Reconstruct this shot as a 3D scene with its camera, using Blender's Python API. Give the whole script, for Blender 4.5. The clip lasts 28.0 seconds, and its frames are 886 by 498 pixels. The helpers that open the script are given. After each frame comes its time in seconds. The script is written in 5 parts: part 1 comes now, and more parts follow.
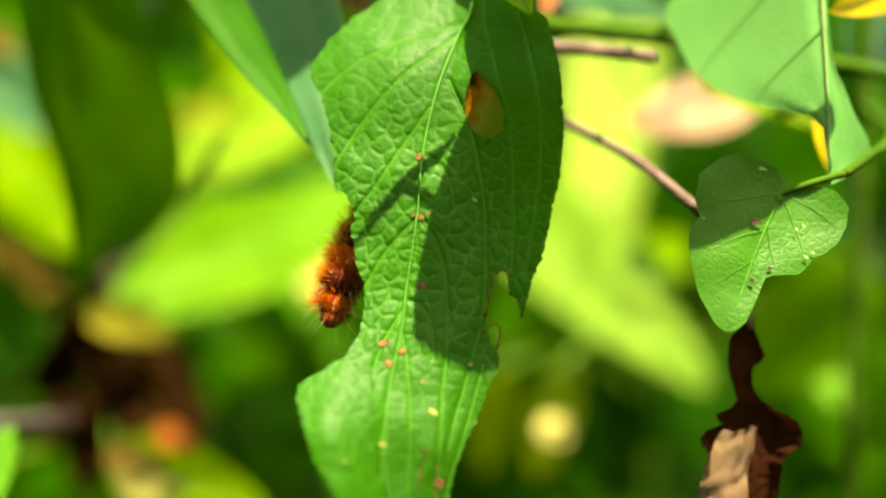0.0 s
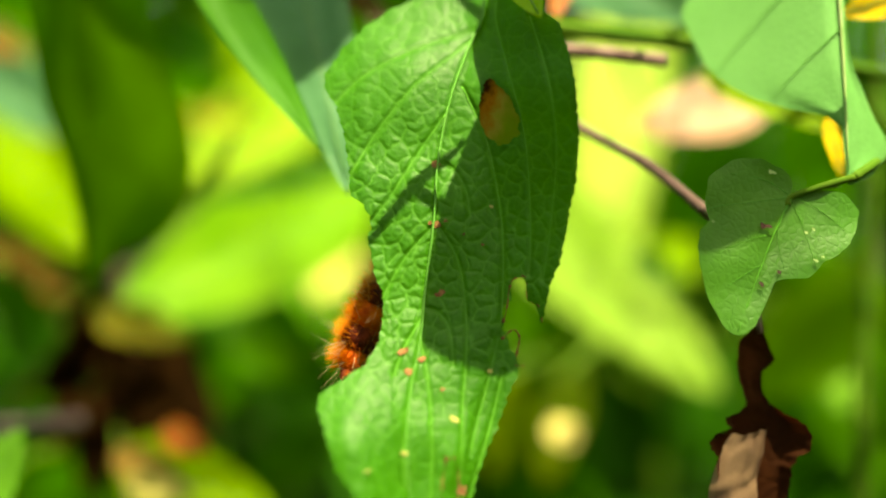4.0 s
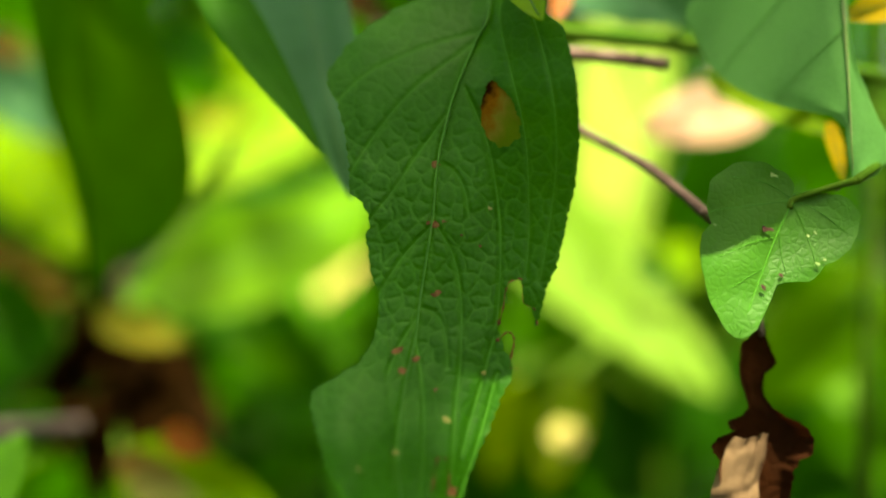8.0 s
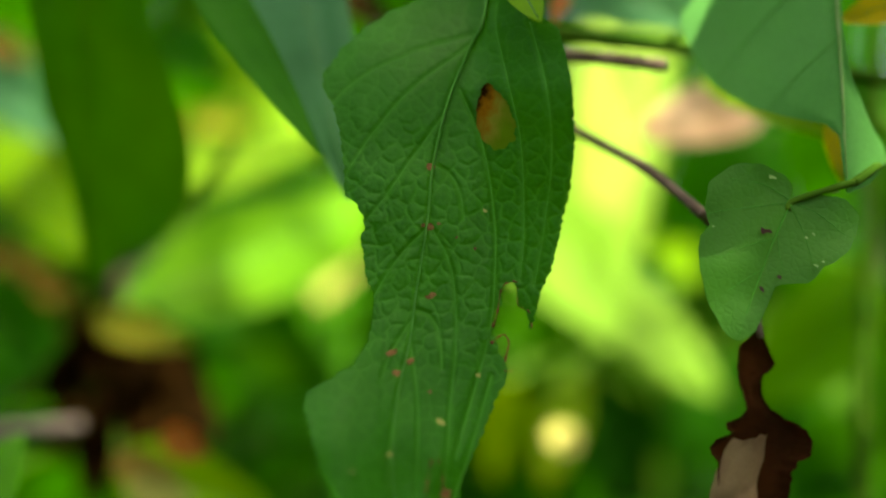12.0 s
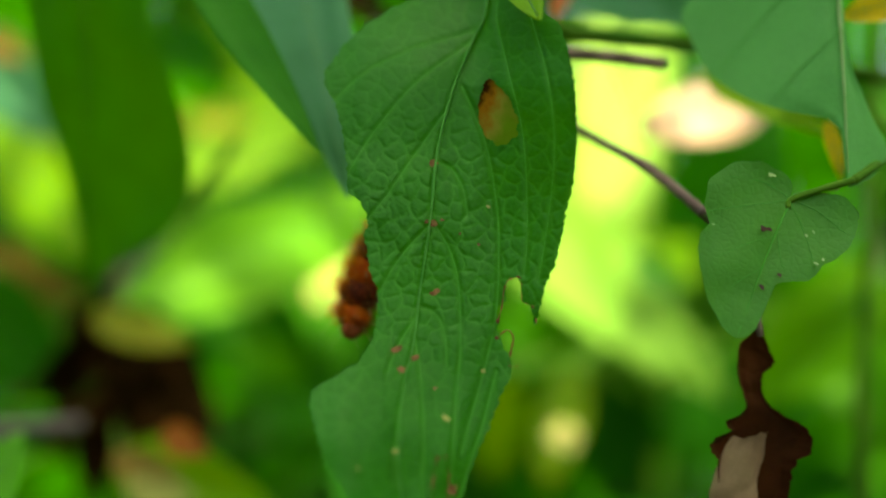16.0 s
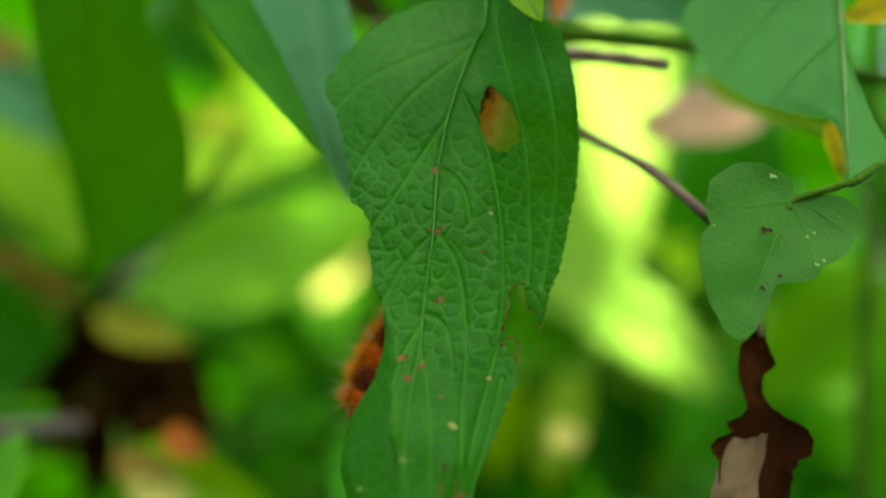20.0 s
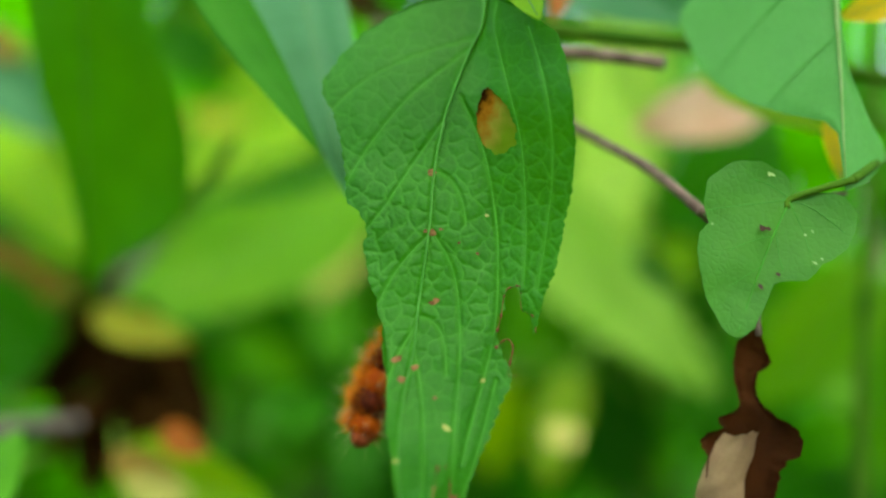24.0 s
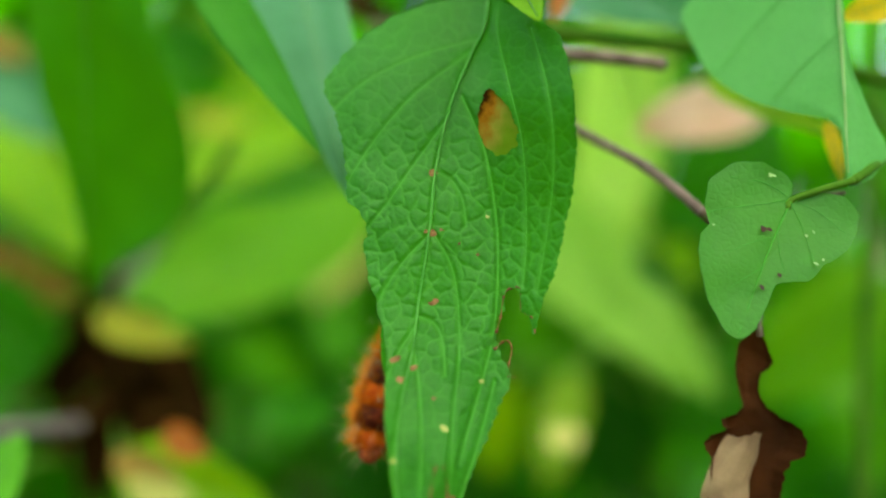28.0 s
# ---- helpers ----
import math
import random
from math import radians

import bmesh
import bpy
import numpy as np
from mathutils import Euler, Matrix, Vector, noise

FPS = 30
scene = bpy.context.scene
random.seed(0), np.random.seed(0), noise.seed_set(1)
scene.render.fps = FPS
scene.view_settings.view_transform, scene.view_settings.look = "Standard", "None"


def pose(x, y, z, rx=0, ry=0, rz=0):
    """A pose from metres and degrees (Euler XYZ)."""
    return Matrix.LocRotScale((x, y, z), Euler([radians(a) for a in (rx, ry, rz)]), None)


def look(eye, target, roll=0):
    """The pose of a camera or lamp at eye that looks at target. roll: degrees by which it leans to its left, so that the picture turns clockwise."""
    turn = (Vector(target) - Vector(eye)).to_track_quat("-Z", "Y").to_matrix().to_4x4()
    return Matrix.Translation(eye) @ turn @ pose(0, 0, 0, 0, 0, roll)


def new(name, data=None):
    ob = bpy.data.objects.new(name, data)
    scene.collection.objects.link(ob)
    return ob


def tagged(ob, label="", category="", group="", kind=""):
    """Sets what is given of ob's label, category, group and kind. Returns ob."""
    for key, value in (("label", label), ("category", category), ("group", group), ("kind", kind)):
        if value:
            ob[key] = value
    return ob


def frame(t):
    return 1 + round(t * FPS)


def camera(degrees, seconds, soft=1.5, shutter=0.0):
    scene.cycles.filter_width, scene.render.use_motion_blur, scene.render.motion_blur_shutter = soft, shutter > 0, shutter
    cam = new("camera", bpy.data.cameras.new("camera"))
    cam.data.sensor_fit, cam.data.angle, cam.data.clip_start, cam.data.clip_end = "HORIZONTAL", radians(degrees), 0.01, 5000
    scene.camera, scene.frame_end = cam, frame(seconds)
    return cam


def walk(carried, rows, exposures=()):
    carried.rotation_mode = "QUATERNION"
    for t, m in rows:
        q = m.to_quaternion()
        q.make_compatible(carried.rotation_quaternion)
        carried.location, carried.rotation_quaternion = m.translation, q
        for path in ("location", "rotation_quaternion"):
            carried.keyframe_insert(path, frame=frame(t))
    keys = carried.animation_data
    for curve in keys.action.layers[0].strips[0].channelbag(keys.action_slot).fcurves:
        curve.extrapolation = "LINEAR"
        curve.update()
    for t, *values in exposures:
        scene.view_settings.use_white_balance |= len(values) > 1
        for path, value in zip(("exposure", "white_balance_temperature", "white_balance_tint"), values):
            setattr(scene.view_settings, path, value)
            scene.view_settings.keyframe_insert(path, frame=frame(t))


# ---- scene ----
cam = camera(40.0, 28.0, soft=2.0)
cam.data.dof.use_dof = True
cam.data.dof.focus_distance = 0.333
cam.data.dof.aperture_fstop = 2.1

PATH = [
    (0, pose(0, 0, 0.75, 89.704, 0.075, -0.502)),
    (0.5, pose(0, 0, 0.75, 89.803, 0.103, -0.348)),
    (1, pose(0, 0, 0.75, 89.832, 0.079, -0.129)),
    (1.5, pose(0, 0, 0.75, 89.863, 0.061, -0.095)),
    (2, pose(0, 0, 0.75, 89.716, 0.054, -0.1)),
    (2.5, pose(0, 0, 0.75, 89.846, -0.079, -0.081)),
    (3, pose(0, 0, 0.75, 89.748, -0.05, -0.091)),
    (3.5, pose(0, 0, 0.75, 89.86, -0.008, -0.078)),
    (5.5, pose(0, 0, 0.75, 89.749, -0.122, -0.082)),
    (6, pose(0, 0, 0.75, 89.852, -0.018, 0.005)),
    (6.5, pose(0, 0, 0.75, 89.994, -0.018, 0.033)),
    (7, pose(0, 0, 0.75, 89.913, 0.093, 0.125)),
    (7.5, pose(0, 0, 0.75, 90.056, 0.011, 0.007)),
    (8, pose(0, 0, 0.75, 90, -0, 0)),
    (8.5, pose(0, 0, 0.75, 90.017, -0.034, -0.066)),
    (9, pose(0, 0, 0.75, 89.912, 0.001, -0.026)),
    (9.5, pose(0, 0, 0.75, 89.72, 0.04, -0.085)),
    (10, pose(0, 0, 0.75, 89.892, -0.083, -0.094)),
    (10.5, pose(0, 0, 0.75, 89.907, -0.084, -0.132)),
    (11, pose(0, 0, 0.75, 89.972, -0.034, -0.163)),
    (11.5, pose(0, 0, 0.75, 90.014, -0.028, -0.11)),
    (12, pose(0, 0, 0.75, 90.071, -0.052, -0.07)),
    (12.5, pose(0, 0, 0.75, 90.143, -0.063, -0.01)),
    (14.5, pose(0, 0, 0.75, 89.837, 0.065, -0.022)),
    (15, pose(0, 0, 0.75, 89.875, 0.025, 0.001)),
    (15.5, pose(0, 0, 0.75, 89.98, -0.027, -0.067)),
    (16, pose(0, 0, 0.75, 89.985, 0.005, -0.074)),
    (16.5, pose(0, 0, 0.75, 89.983, 0.006, -0.074)),
    (17, pose(0, 0, 0.75, 90.007, 0.01, -0.054)),
    (17.5, pose(0, 0, 0.75, 90.011, -0.01, -0.025)),
    (18, pose(0, 0, 0.75, 89.946, -0.008, 0.014)),
    (18.5, pose(0, 0, 0.75, 89.941, 0.047, 0.01)),
    (19, pose(0, 0, 0.75, 89.938, 0.085, 0.056)),
    (19.5, pose(0, 0, 0.75, 89.999, 0.053, -0.043)),
    (20, pose(0, 0, 0.75, 90.035, 0.013, -0.036)),
    (20.5, pose(0, 0, 0.75, 90.017, 0.024, -0.056)),
    (21, pose(0, 0, 0.75, 90.011, -0.004, -0.02)),
    (21.5, pose(0, 0, 0.75, 89.937, 0.087, -0.042)),
    (23.5, pose(0, 0, 0.75, 90.049, -0.003, -0.068)),
    (24, pose(0, 0, 0.75, 89.942, -0.059, -0.12)),
    (24.5, pose(0, 0, 0.75, 89.876, -0.254, -0.319)),
    (25, pose(0, 0, 0.75, 89.753, -0.15, -0.235)),
    (25.5, pose(0, 0, 0.75, 89.784, -0.076, -0.242)),
    (26, pose(0, 0, 0.75, 89.912, -0.053, -0.208)),
    (26.5, pose(0, 0, 0.75, 89.952, 0.041, -0.135)),
    (27, pose(0, 0, 0.75, 89.947, 0.089, -0.123)),
    (27.5, pose(0, 0, 0.75, 89.908, -0.046, -0.086)),
    (28, pose(0, 0, 0.75, 90.018, 0.085, -0.066)),
]
walk(cam, PATH, [(0, 1.82, 9600, 10), (3, 1.83, 9600, 11), (8, 1.94, 9000, 6), (10, 2.03, 8700, 3), (12, 2.08, 8300, 1), (15, 2.36, 7900, -3), (17, 2.50, 7700, -4), (20, 2.70, 7600, -2), (24, 3.44, 7500, -2), (28, 3.58, 7500, -3)])

# ---- light ----
SUN_WAY = Vector((0.20, -0.32, 0.93)).normalized()
world = bpy.data.worlds.new("sky")
scene.world = world
world.use_nodes = True
wn, wl = world.node_tree.nodes, world.node_tree.links
sky = wn.new("ShaderNodeTexSky")
sky.sky_type = "NISHITA"
sky.sun_disc = False
sky.air_density, sky.dust_density, sky.ozone_density = 0.7, 4.0, 0.2
sky.sun_elevation = math.asin(SUN_WAY.z)
sky.sun_rotation = math.atan2(SUN_WAY.x, SUN_WAY.y)
wl.new(sky.outputs[0], wn["Background"].inputs[0])
wn["Background"].inputs[1].default_value = 0.10
sun = new("sun", bpy.data.lights.new("sun", "SUN"))
sun.data.energy = 5.0
sun.data.angle = radians(0.55)
sun.data.color = (1.0, 0.94, 0.82)
sun.matrix_world = look(SUN_WAY * 10, (0, 0, 0))


# ---- materials ----
def material(name):
    m = bpy.data.materials.new(name)
    m.use_nodes = True
    n, l = m.node_tree.nodes, m.node_tree.links
    return m, n, l, n["Principled BSDF"], n["Material Output"]


def mixed_noise(n, l, coords, scale, detail, a, b, lo=0.35, hi=0.65):
    """A colour that wanders between a and b."""
    tex = n.new("ShaderNodeTexNoise")
    tex.inputs["Scale"].default_value = scale
    tex.inputs["Detail"].default_value = detail
    l.new(coords, tex.inputs["Vector"])
    ramp = n.new("ShaderNodeValToRGB")
    ramp.color_ramp.elements[0].position, ramp.color_ramp.elements[1].position = lo, hi
    ramp.color_ramp.elements[0].color, ramp.color_ramp.elements[1].color = (*a, 1), (*b, 1)
    l.new(tex.outputs["Fac"], ramp.inputs["Fac"])
    return ramp.outputs["Color"], tex.outputs["Fac"]


def leaf_material(name, a, b, through_colour, share=0.35, rough=0.45, net=260, bump=0.25, gloss=0.4, sheen=0.0, net_light=0.0, groove=0.22):
    """A thin leaf: two tones of green, a fine net of veins as relief, light let through."""
    m, n, l, bsdf, out = material(name)
    co = n.new("ShaderNodeTexCoord").outputs["Object"]
    info = n.new("ShaderNodeObjectInfo")
    colour, fac = mixed_noise(n, l, co, 38, 5, a, b)
    fine = n.new("ShaderNodeTexNoise")
    fine.inputs["Scale"].default_value = 900
    l.new(co, fine.inputs["Vector"])
    hue = n.new("ShaderNodeHueSaturation")
    val = n.new("ShaderNodeMapRange")
    val.inputs["To Min"].default_value, val.inputs["To Max"].default_value = 0.85, 1.15
    l.new(fine.outputs["Fac"], val.inputs["Value"])
    l.new(val.outputs[0], hue.inputs["Value"])
    l.new(colour, hue.inputs["Color"])
    bsdf.inputs["Roughness"].default_value = rough
    bsdf.inputs["Specular IOR Level"].default_value = gloss
    vor = n.new("ShaderNodeTexVoronoi")
    vor.feature = "DISTANCE_TO_EDGE"
    vor.inputs["Scale"].default_value = net
    warp = n.new("ShaderNodeTexNoise")
    warp.inputs["Scale"].default_value = net * 0.6
    l.new(co, warp.inputs["Vector"])
    shift = n.new("ShaderNodeVectorMath")
    shift.operation = "MULTIPLY_ADD"
    shift.inputs[1].default_value = (0.5 / net,) * 3
    l.new(warp.outputs["Color"], shift.inputs[0])
    l.new(co, shift.inputs[2])
    l.new(shift.outputs[0], vor.inputs["Vector"])
    if net_light:
        mark = n.new("ShaderNodeAttribute")
        mark.attribute_name = "vein"
        thin = n.new("ShaderNodeMath")
        thin.operation = "MULTIPLY"
        thin.inputs[1].default_value = net_light
        l.new(mark.outputs["Fac"], thin.inputs[0])
        net_mix = n.new("ShaderNodeMix")
        net_mix.data_type = "RGBA"
        net_mix.inputs["B"].default_value = (0.080, 0.350, 0.030, 1)
        l.new(thin.outputs[0], net_mix.inputs["Factor"])
        l.new(hue.outputs[0], net_mix.inputs["A"])
        l.new(net_mix.outputs["Result"], bsdf.inputs["Base Color"])
    else:
        l.new(hue.outputs[0], bsdf.inputs["Base Color"])
    cap = n.new("ShaderNodeMath")
    cap.operation = "MINIMUM"
    cap.inputs[1].default_value = groove
    l.new(vor.outputs["Distance"], cap.inputs[0])
    add = n.new("ShaderNodeMath")
    add.operation = "MULTIPLY_ADD"
    add.inputs[1].default_value = 0.15
    l.new(fine.outputs["Fac"], add.inputs[0])
    l.new(cap.outputs[0], add.inputs[2])
    bm_ = n.new("ShaderNodeBump")
    bm_.inputs["Strength"].default_value = bump
    bm_.inputs["Distance"].default_value = 0.0022
    l.new(add.outputs[0], bm_.inputs["Height"])
    l.new(bm_.outputs[0], bsdf.inputs["Normal"])
    if sheen:
        bsdf.inputs["Sheen Weight"].default_value = sheen
        bsdf.inputs["Sheen Roughness"].default_value = 0.4
    tr = n.new("ShaderNodeBsdfTranslucent")
    tcol, _ = mixed_noise(n, l, co, 60, 4, tuple(c * 0.75 for c in through_colour), through_colour)
    l.new(tcol, tr.inputs["Color"])
    mix = n.new("ShaderNodeMixShader")
    mix.inputs[0].default_value = share
    l.new(bsdf.outputs[0], mix.inputs[1])
    l.new(tr.outputs[0], mix.inputs[2])
    l.new(mix.outputs[0], out.inputs["Surface"])
    return m


def plain_material(name, a, b, scale=60, rough=0.7, bump=0.4, gloss=0.3, depth=0.001):
    m, n, l, bsdf, out = material(name)
    co = n.new("ShaderNodeTexCoord").outputs["Object"]
    colour, fac = mixed_noise(n, l, co, scale, 8, a, b)
    l.new(colour, bsdf.inputs["Base Color"])
    bsdf.inputs["Roughness"].default_value = rough
    bsdf.inputs["Specular IOR Level"].default_value = gloss
    grain = n.new("ShaderNodeTexNoise")
    grain.inputs["Scale"].default_value = scale * 6
    grain.inputs["Detail"].default_value = 6
    l.new(co, grain.inputs["Vector"])
    bm_ = n.new("ShaderNodeBump")
    bm_.inputs["Strength"].default_value = bump
    bm_.inputs["Distance"].default_value = depth
    l.new(grain.outputs["Fac"], bm_.inputs["Height"])
    l.new(bm_.outputs[0], bsdf.inputs["Normal"])
    return m


MAIN = leaf_material("main_leaf_green", (0.012, 0.136, 0.002), (0.019, 0.174, 0.003), (0.08, 0.36, 0.003), 0.34, 0.52, 620, 0.07, 0.24, net_light=0.70, groove=0.30)
DARK = leaf_material("dark_green", (0.012, 0.115, 0.002), (0.020, 0.150, 0.003), (0.05, 0.30, 0.002), 0.35, 0.6, 150, 0.15, 0.2)
# the dark green at about half strength: deep shade put into the colour
SHADED = leaf_material("shaded_green", (0.006, 0.060, 0.001), (0.010, 0.085, 0.002), (0.03, 0.20, 0.002), 0.3, 0.65, 150, 0.15, 0.15)
BLUE = leaf_material("dull_green", (0.050, 0.205, 0.078), (0.070, 0.255, 0.105), (0.06, 0.28, 0.010), 0.3, 0.5, 200, 0.2, 0.3)
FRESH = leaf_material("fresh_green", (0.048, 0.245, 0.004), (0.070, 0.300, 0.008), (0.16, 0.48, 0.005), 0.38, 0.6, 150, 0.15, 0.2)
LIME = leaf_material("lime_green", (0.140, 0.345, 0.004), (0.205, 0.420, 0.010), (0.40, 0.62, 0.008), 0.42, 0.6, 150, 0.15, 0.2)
PALE = leaf_material("pale_green", (0.022, 0.142, 0.008), (0.038, 0.184, 0.014), (0.22, 0.42, 0.01), 0.18, 0.5, 420, 0.20, 0.20)
MATT = leaf_material("matt_green", (0.095, 0.350, 0.080), (0.118, 0.400, 0.100), (0.08, 0.34, 0.02), 0.3, 0.7, 420, 0.12, 0.25)
YELLOW = leaf_material("yellow_leaf", (0.560, 0.400, 0.008), (0.700, 0.500, 0.016), (0.7, 0.5, 0.01), 0.35, 0.7, 120, 0.2, 0.2)
MUSTARD = leaf_material("mustard_leaf", (0.34, 0.33, 0.030), (0.48, 0.45, 0.05), (0.45, 0.42, 0.02), 0.3, 0.7, 120, 0.2, 0.15)
# straw colour raised so that it also carries blown-out sun spots
STRAW = leaf_material("sunlit_straw_leaf", (0.52, 0.50, 0.12), (0.62, 0.58, 0.17), (0.5, 0.45, 0.1), 0.35, 0.7, 120, 0.2, 0.2)
# extra-pale green: the brightness of lit leaves is put into the colour
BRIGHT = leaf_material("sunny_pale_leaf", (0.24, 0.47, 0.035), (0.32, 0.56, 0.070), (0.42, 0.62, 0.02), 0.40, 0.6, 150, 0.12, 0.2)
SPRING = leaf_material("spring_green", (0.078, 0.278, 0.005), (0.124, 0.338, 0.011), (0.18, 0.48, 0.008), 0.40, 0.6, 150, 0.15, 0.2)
VEIN = plain_material("vein_green", (0.045, 0.27, 0.016), (0.070, 0.31, 0.026), 260, 0.7, 0.2, 0.2)
MIDRIB = plain_material("midrib_green", (0.058, 0.28, 0.032), (0.092, 0.33, 0.055), 260, 0.7, 0.2, 0.2)
# light green with part of the sun's glare mixed into its colour
SUNLIT = leaf_material("sunlit_green", (0.170, 0.390, 0.030), (0.230, 0.460, 0.055), (0.28, 0.53, 0.02), 0.38, 0.65, 150, 0.12, 0.2)
CREAM = leaf_material("dead_leaf_cream", (0.20, 0.11, 0.022), (0.32, 0.20, 0.045), (0.4, 0.22, 0.05), 0.2, 0.8, 160, 0.4, 0.1)
PALE_RIB = plain_material("pale_rib", (0.20, 0.38, 0.11), (0.32, 0.47, 0.20), 200, 0.7, 0.1, 0.1)
VEIN_DULL = plain_material("vein_dull_green", (0.06, 0.20, 0.03), (0.08, 0.24, 0.04), 200, 0.5, 0.1)
STEM = plain_material("stem_green", (0.12, 0.30, 0.02), (0.17, 0.36, 0.04), 80, 0.5, 0.2)
TWIG = plain_material("twig_bark", (0.11, 0.072, 0.058), (0.22, 0.155, 0.125), 160, 0.8, 0.6)
SPOT = plain_material("brown_spot", (0.11, 0.060, 0.020), (0.26, 0.150, 0.06), 500, 0.9, 0.5, 0.05)
WITHER = plain_material("withered_rim", (0.08, 0.032, 0.012), (0.22, 0.09, 0.040), 500, 0.9, 0.5, 0.05)
TAN_SPOT = plain_material("tan_spot", (0.22, 0.29, 0.06), (0.34, 0.37, 0.11), 500, 0.9, 0.4, 0.05)
DEAD = leaf_material("dead_leaf_dark", (0.016, 0.006, 0.002), (0.060, 0.018, 0.004), (0.08, 0.02, 0.004), 0.15, 0.85, 160, 0.5, 0.08)
TAN = leaf_material("dead_leaf_tan", (0.11, 0.070, 0.038), (0.35, 0.24, 0.13), (0.4, 0.24, 0.10), 0.2, 0.8, 120, 0.15, 0.2)
CLUMP = leaf_material("withered_leaf_brown", (0.012, 0.006, 0.001), (0.032, 0.014, 0.002), (0.05, 0.02, 0.003), 0.15, 0.9, 160, 0.5, 0.05)
BROAD = leaf_material("broad_leaf_green", (0.022, 0.185, 0.002), (0.034, 0.220, 0.004), (0.10, 0.34, 0.003), 0.38, 0.6, 150, 0.12, 0.2)
ORANGE = leaf_material("dead_leaf_orange", (0.30, 0.055, 0.004), (0.42, 0.105, 0.009), (0.6, 0.15, 0.01), 0.3, 0.7, 150, 0.3)
ROSE = leaf_material("dead_leaf_rose", (0.50, 0.29, 0.17), (0.68, 0.48, 0.34), (0.5, 0.3, 0.15), 0.2, 0.8, 160, 0.4, 0.2)
RUSSET = leaf_material("dead_leaf_russet", (0.13, 0.06, 0.010), (0.22, 0.11, 0.02), (0.25, 0.1, 0.02), 0.25, 0.8, 150, 0.3, 0.1)
SOIL = plain_material("soil", (0.012, 0.008, 0.004), (0.035, 0.022, 0.010), 14, 0.95, 1.0, 0.1, 0.02)


# ---- building helpers ----
def mesh_of(verts, faces, smooth=True, name="mesh"):
    me = bpy.data.meshes.new(name)
    me.from_pydata([tuple(v) for v in verts], [], faces)
    if smooth:
        me.polygons.foreach_set("use_smooth", [True] * len(me.polygons))
    me.update()
    return me


def part(name, me, mat, parent, label=""):
    """One mesh object under a thing or part, in the parent's space."""
    ob = new(name, me)
    if mat and not me.materials:
        me.materials.append(mat)
    ob.parent = parent
    if label:
        tagged(ob, label)
    return ob


def thing(name, at, label, category, group=""):
    ob = new(name)
    ob.empty_display_size = 0.01
    ob.matrix_basis = at
    return tagged(ob, label, category, group)


def curve_points(points, n):
    """n + 1 points of a smooth curve through the given ones."""
    pts = [Vector(p) for p in points]
    if len(pts) == 2:
        return [pts[0].lerp(pts[1], i / n) for i in range(n + 1)]
    out = []
    last = len(pts) - 1
    for i in range(n + 1):
        f = i / n * last
        k = min(int(f), last - 1)
        u = f - k
        a, b, c, d = pts[max(k - 1, 0)], pts[k], pts[k + 1], pts[min(k + 2, last)]
        out.append(0.5 * ((2 * b) + (c - a) * u + (2 * a - 5 * b + 4 * c - d) * u * u + (3 * b - a - 3 * c + d) * u ** 3))
    return out


def tube(points, r0, r1, n=24, sides=8, knobs=0.0, flat=1.0):
    """A tapered round stem along a smooth curve."""
    pts = curve_points(points, n)
    verts, faces = [], []
    side = None
    for i, p in enumerate(pts):
        way = (pts[min(i + 1, n)] - pts[max(i - 1, 0)]).normalized()
        if side is None:
            side = way.cross(Vector((0, 0, 1)) if abs(way.z) < 0.9 else Vector((1, 0, 0))).normalized()
        side = (side - way * side.dot(way)).normalized()
        up = way.cross(side)
        r = r0 + (r1 - r0) * i / n
        r *= 1 + knobs * noise.noise(p * 260) + knobs * 1.4 * max(0.0, math.sin(i * 0.9)) ** 8
        for k in range(sides):
            a = 2 * math.pi * k / sides
            verts.append(p + side * (r * math.cos(a)) + up * (r * flat * math.sin(a)))
    for i in range(n):
        for k in range(sides):
            a, b = i * sides + k, i * sides + (k + 1) % sides
            faces.append((a, b, b + sides, a + sides))
    faces.append(tuple(range(sides - 1, -1, -1)))
    faces.append(tuple(range(n * sides, n * sides + sides)))
    return mesh_of(verts, faces)


def profile(table, s):
    """Smooth value at s of a table of (place, value)."""
    if s <= table[0][0]:
        return table[0][1]
    for (a, va), (b, vb) in zip(table, table[1:]):
        if s <= b:
            u = (s - a) / (b - a)
            u = 0.5 * u + 0.5 * u * u * (3 - 2 * u)
            return va + (vb - va) * u
    return table[-1][1]


SHAPES = {
    "lance": lambda s: math.sin(math.pi * s ** 0.8) ** 0.85 * (1 - 0.15 * s),
    "oval": lambda s: math.sin(math.pi * s ** 0.7) ** 0.65,
    "heart": lambda s: min(1.0, 0.55 + 2.2 * s) * math.cos(math.pi / 2 * s ** 1.5) ** 0.8 if s < 1 else 0.0,
    "wide": lambda s: math.sin(math.pi * s ** 0.6) ** 0.55,
}


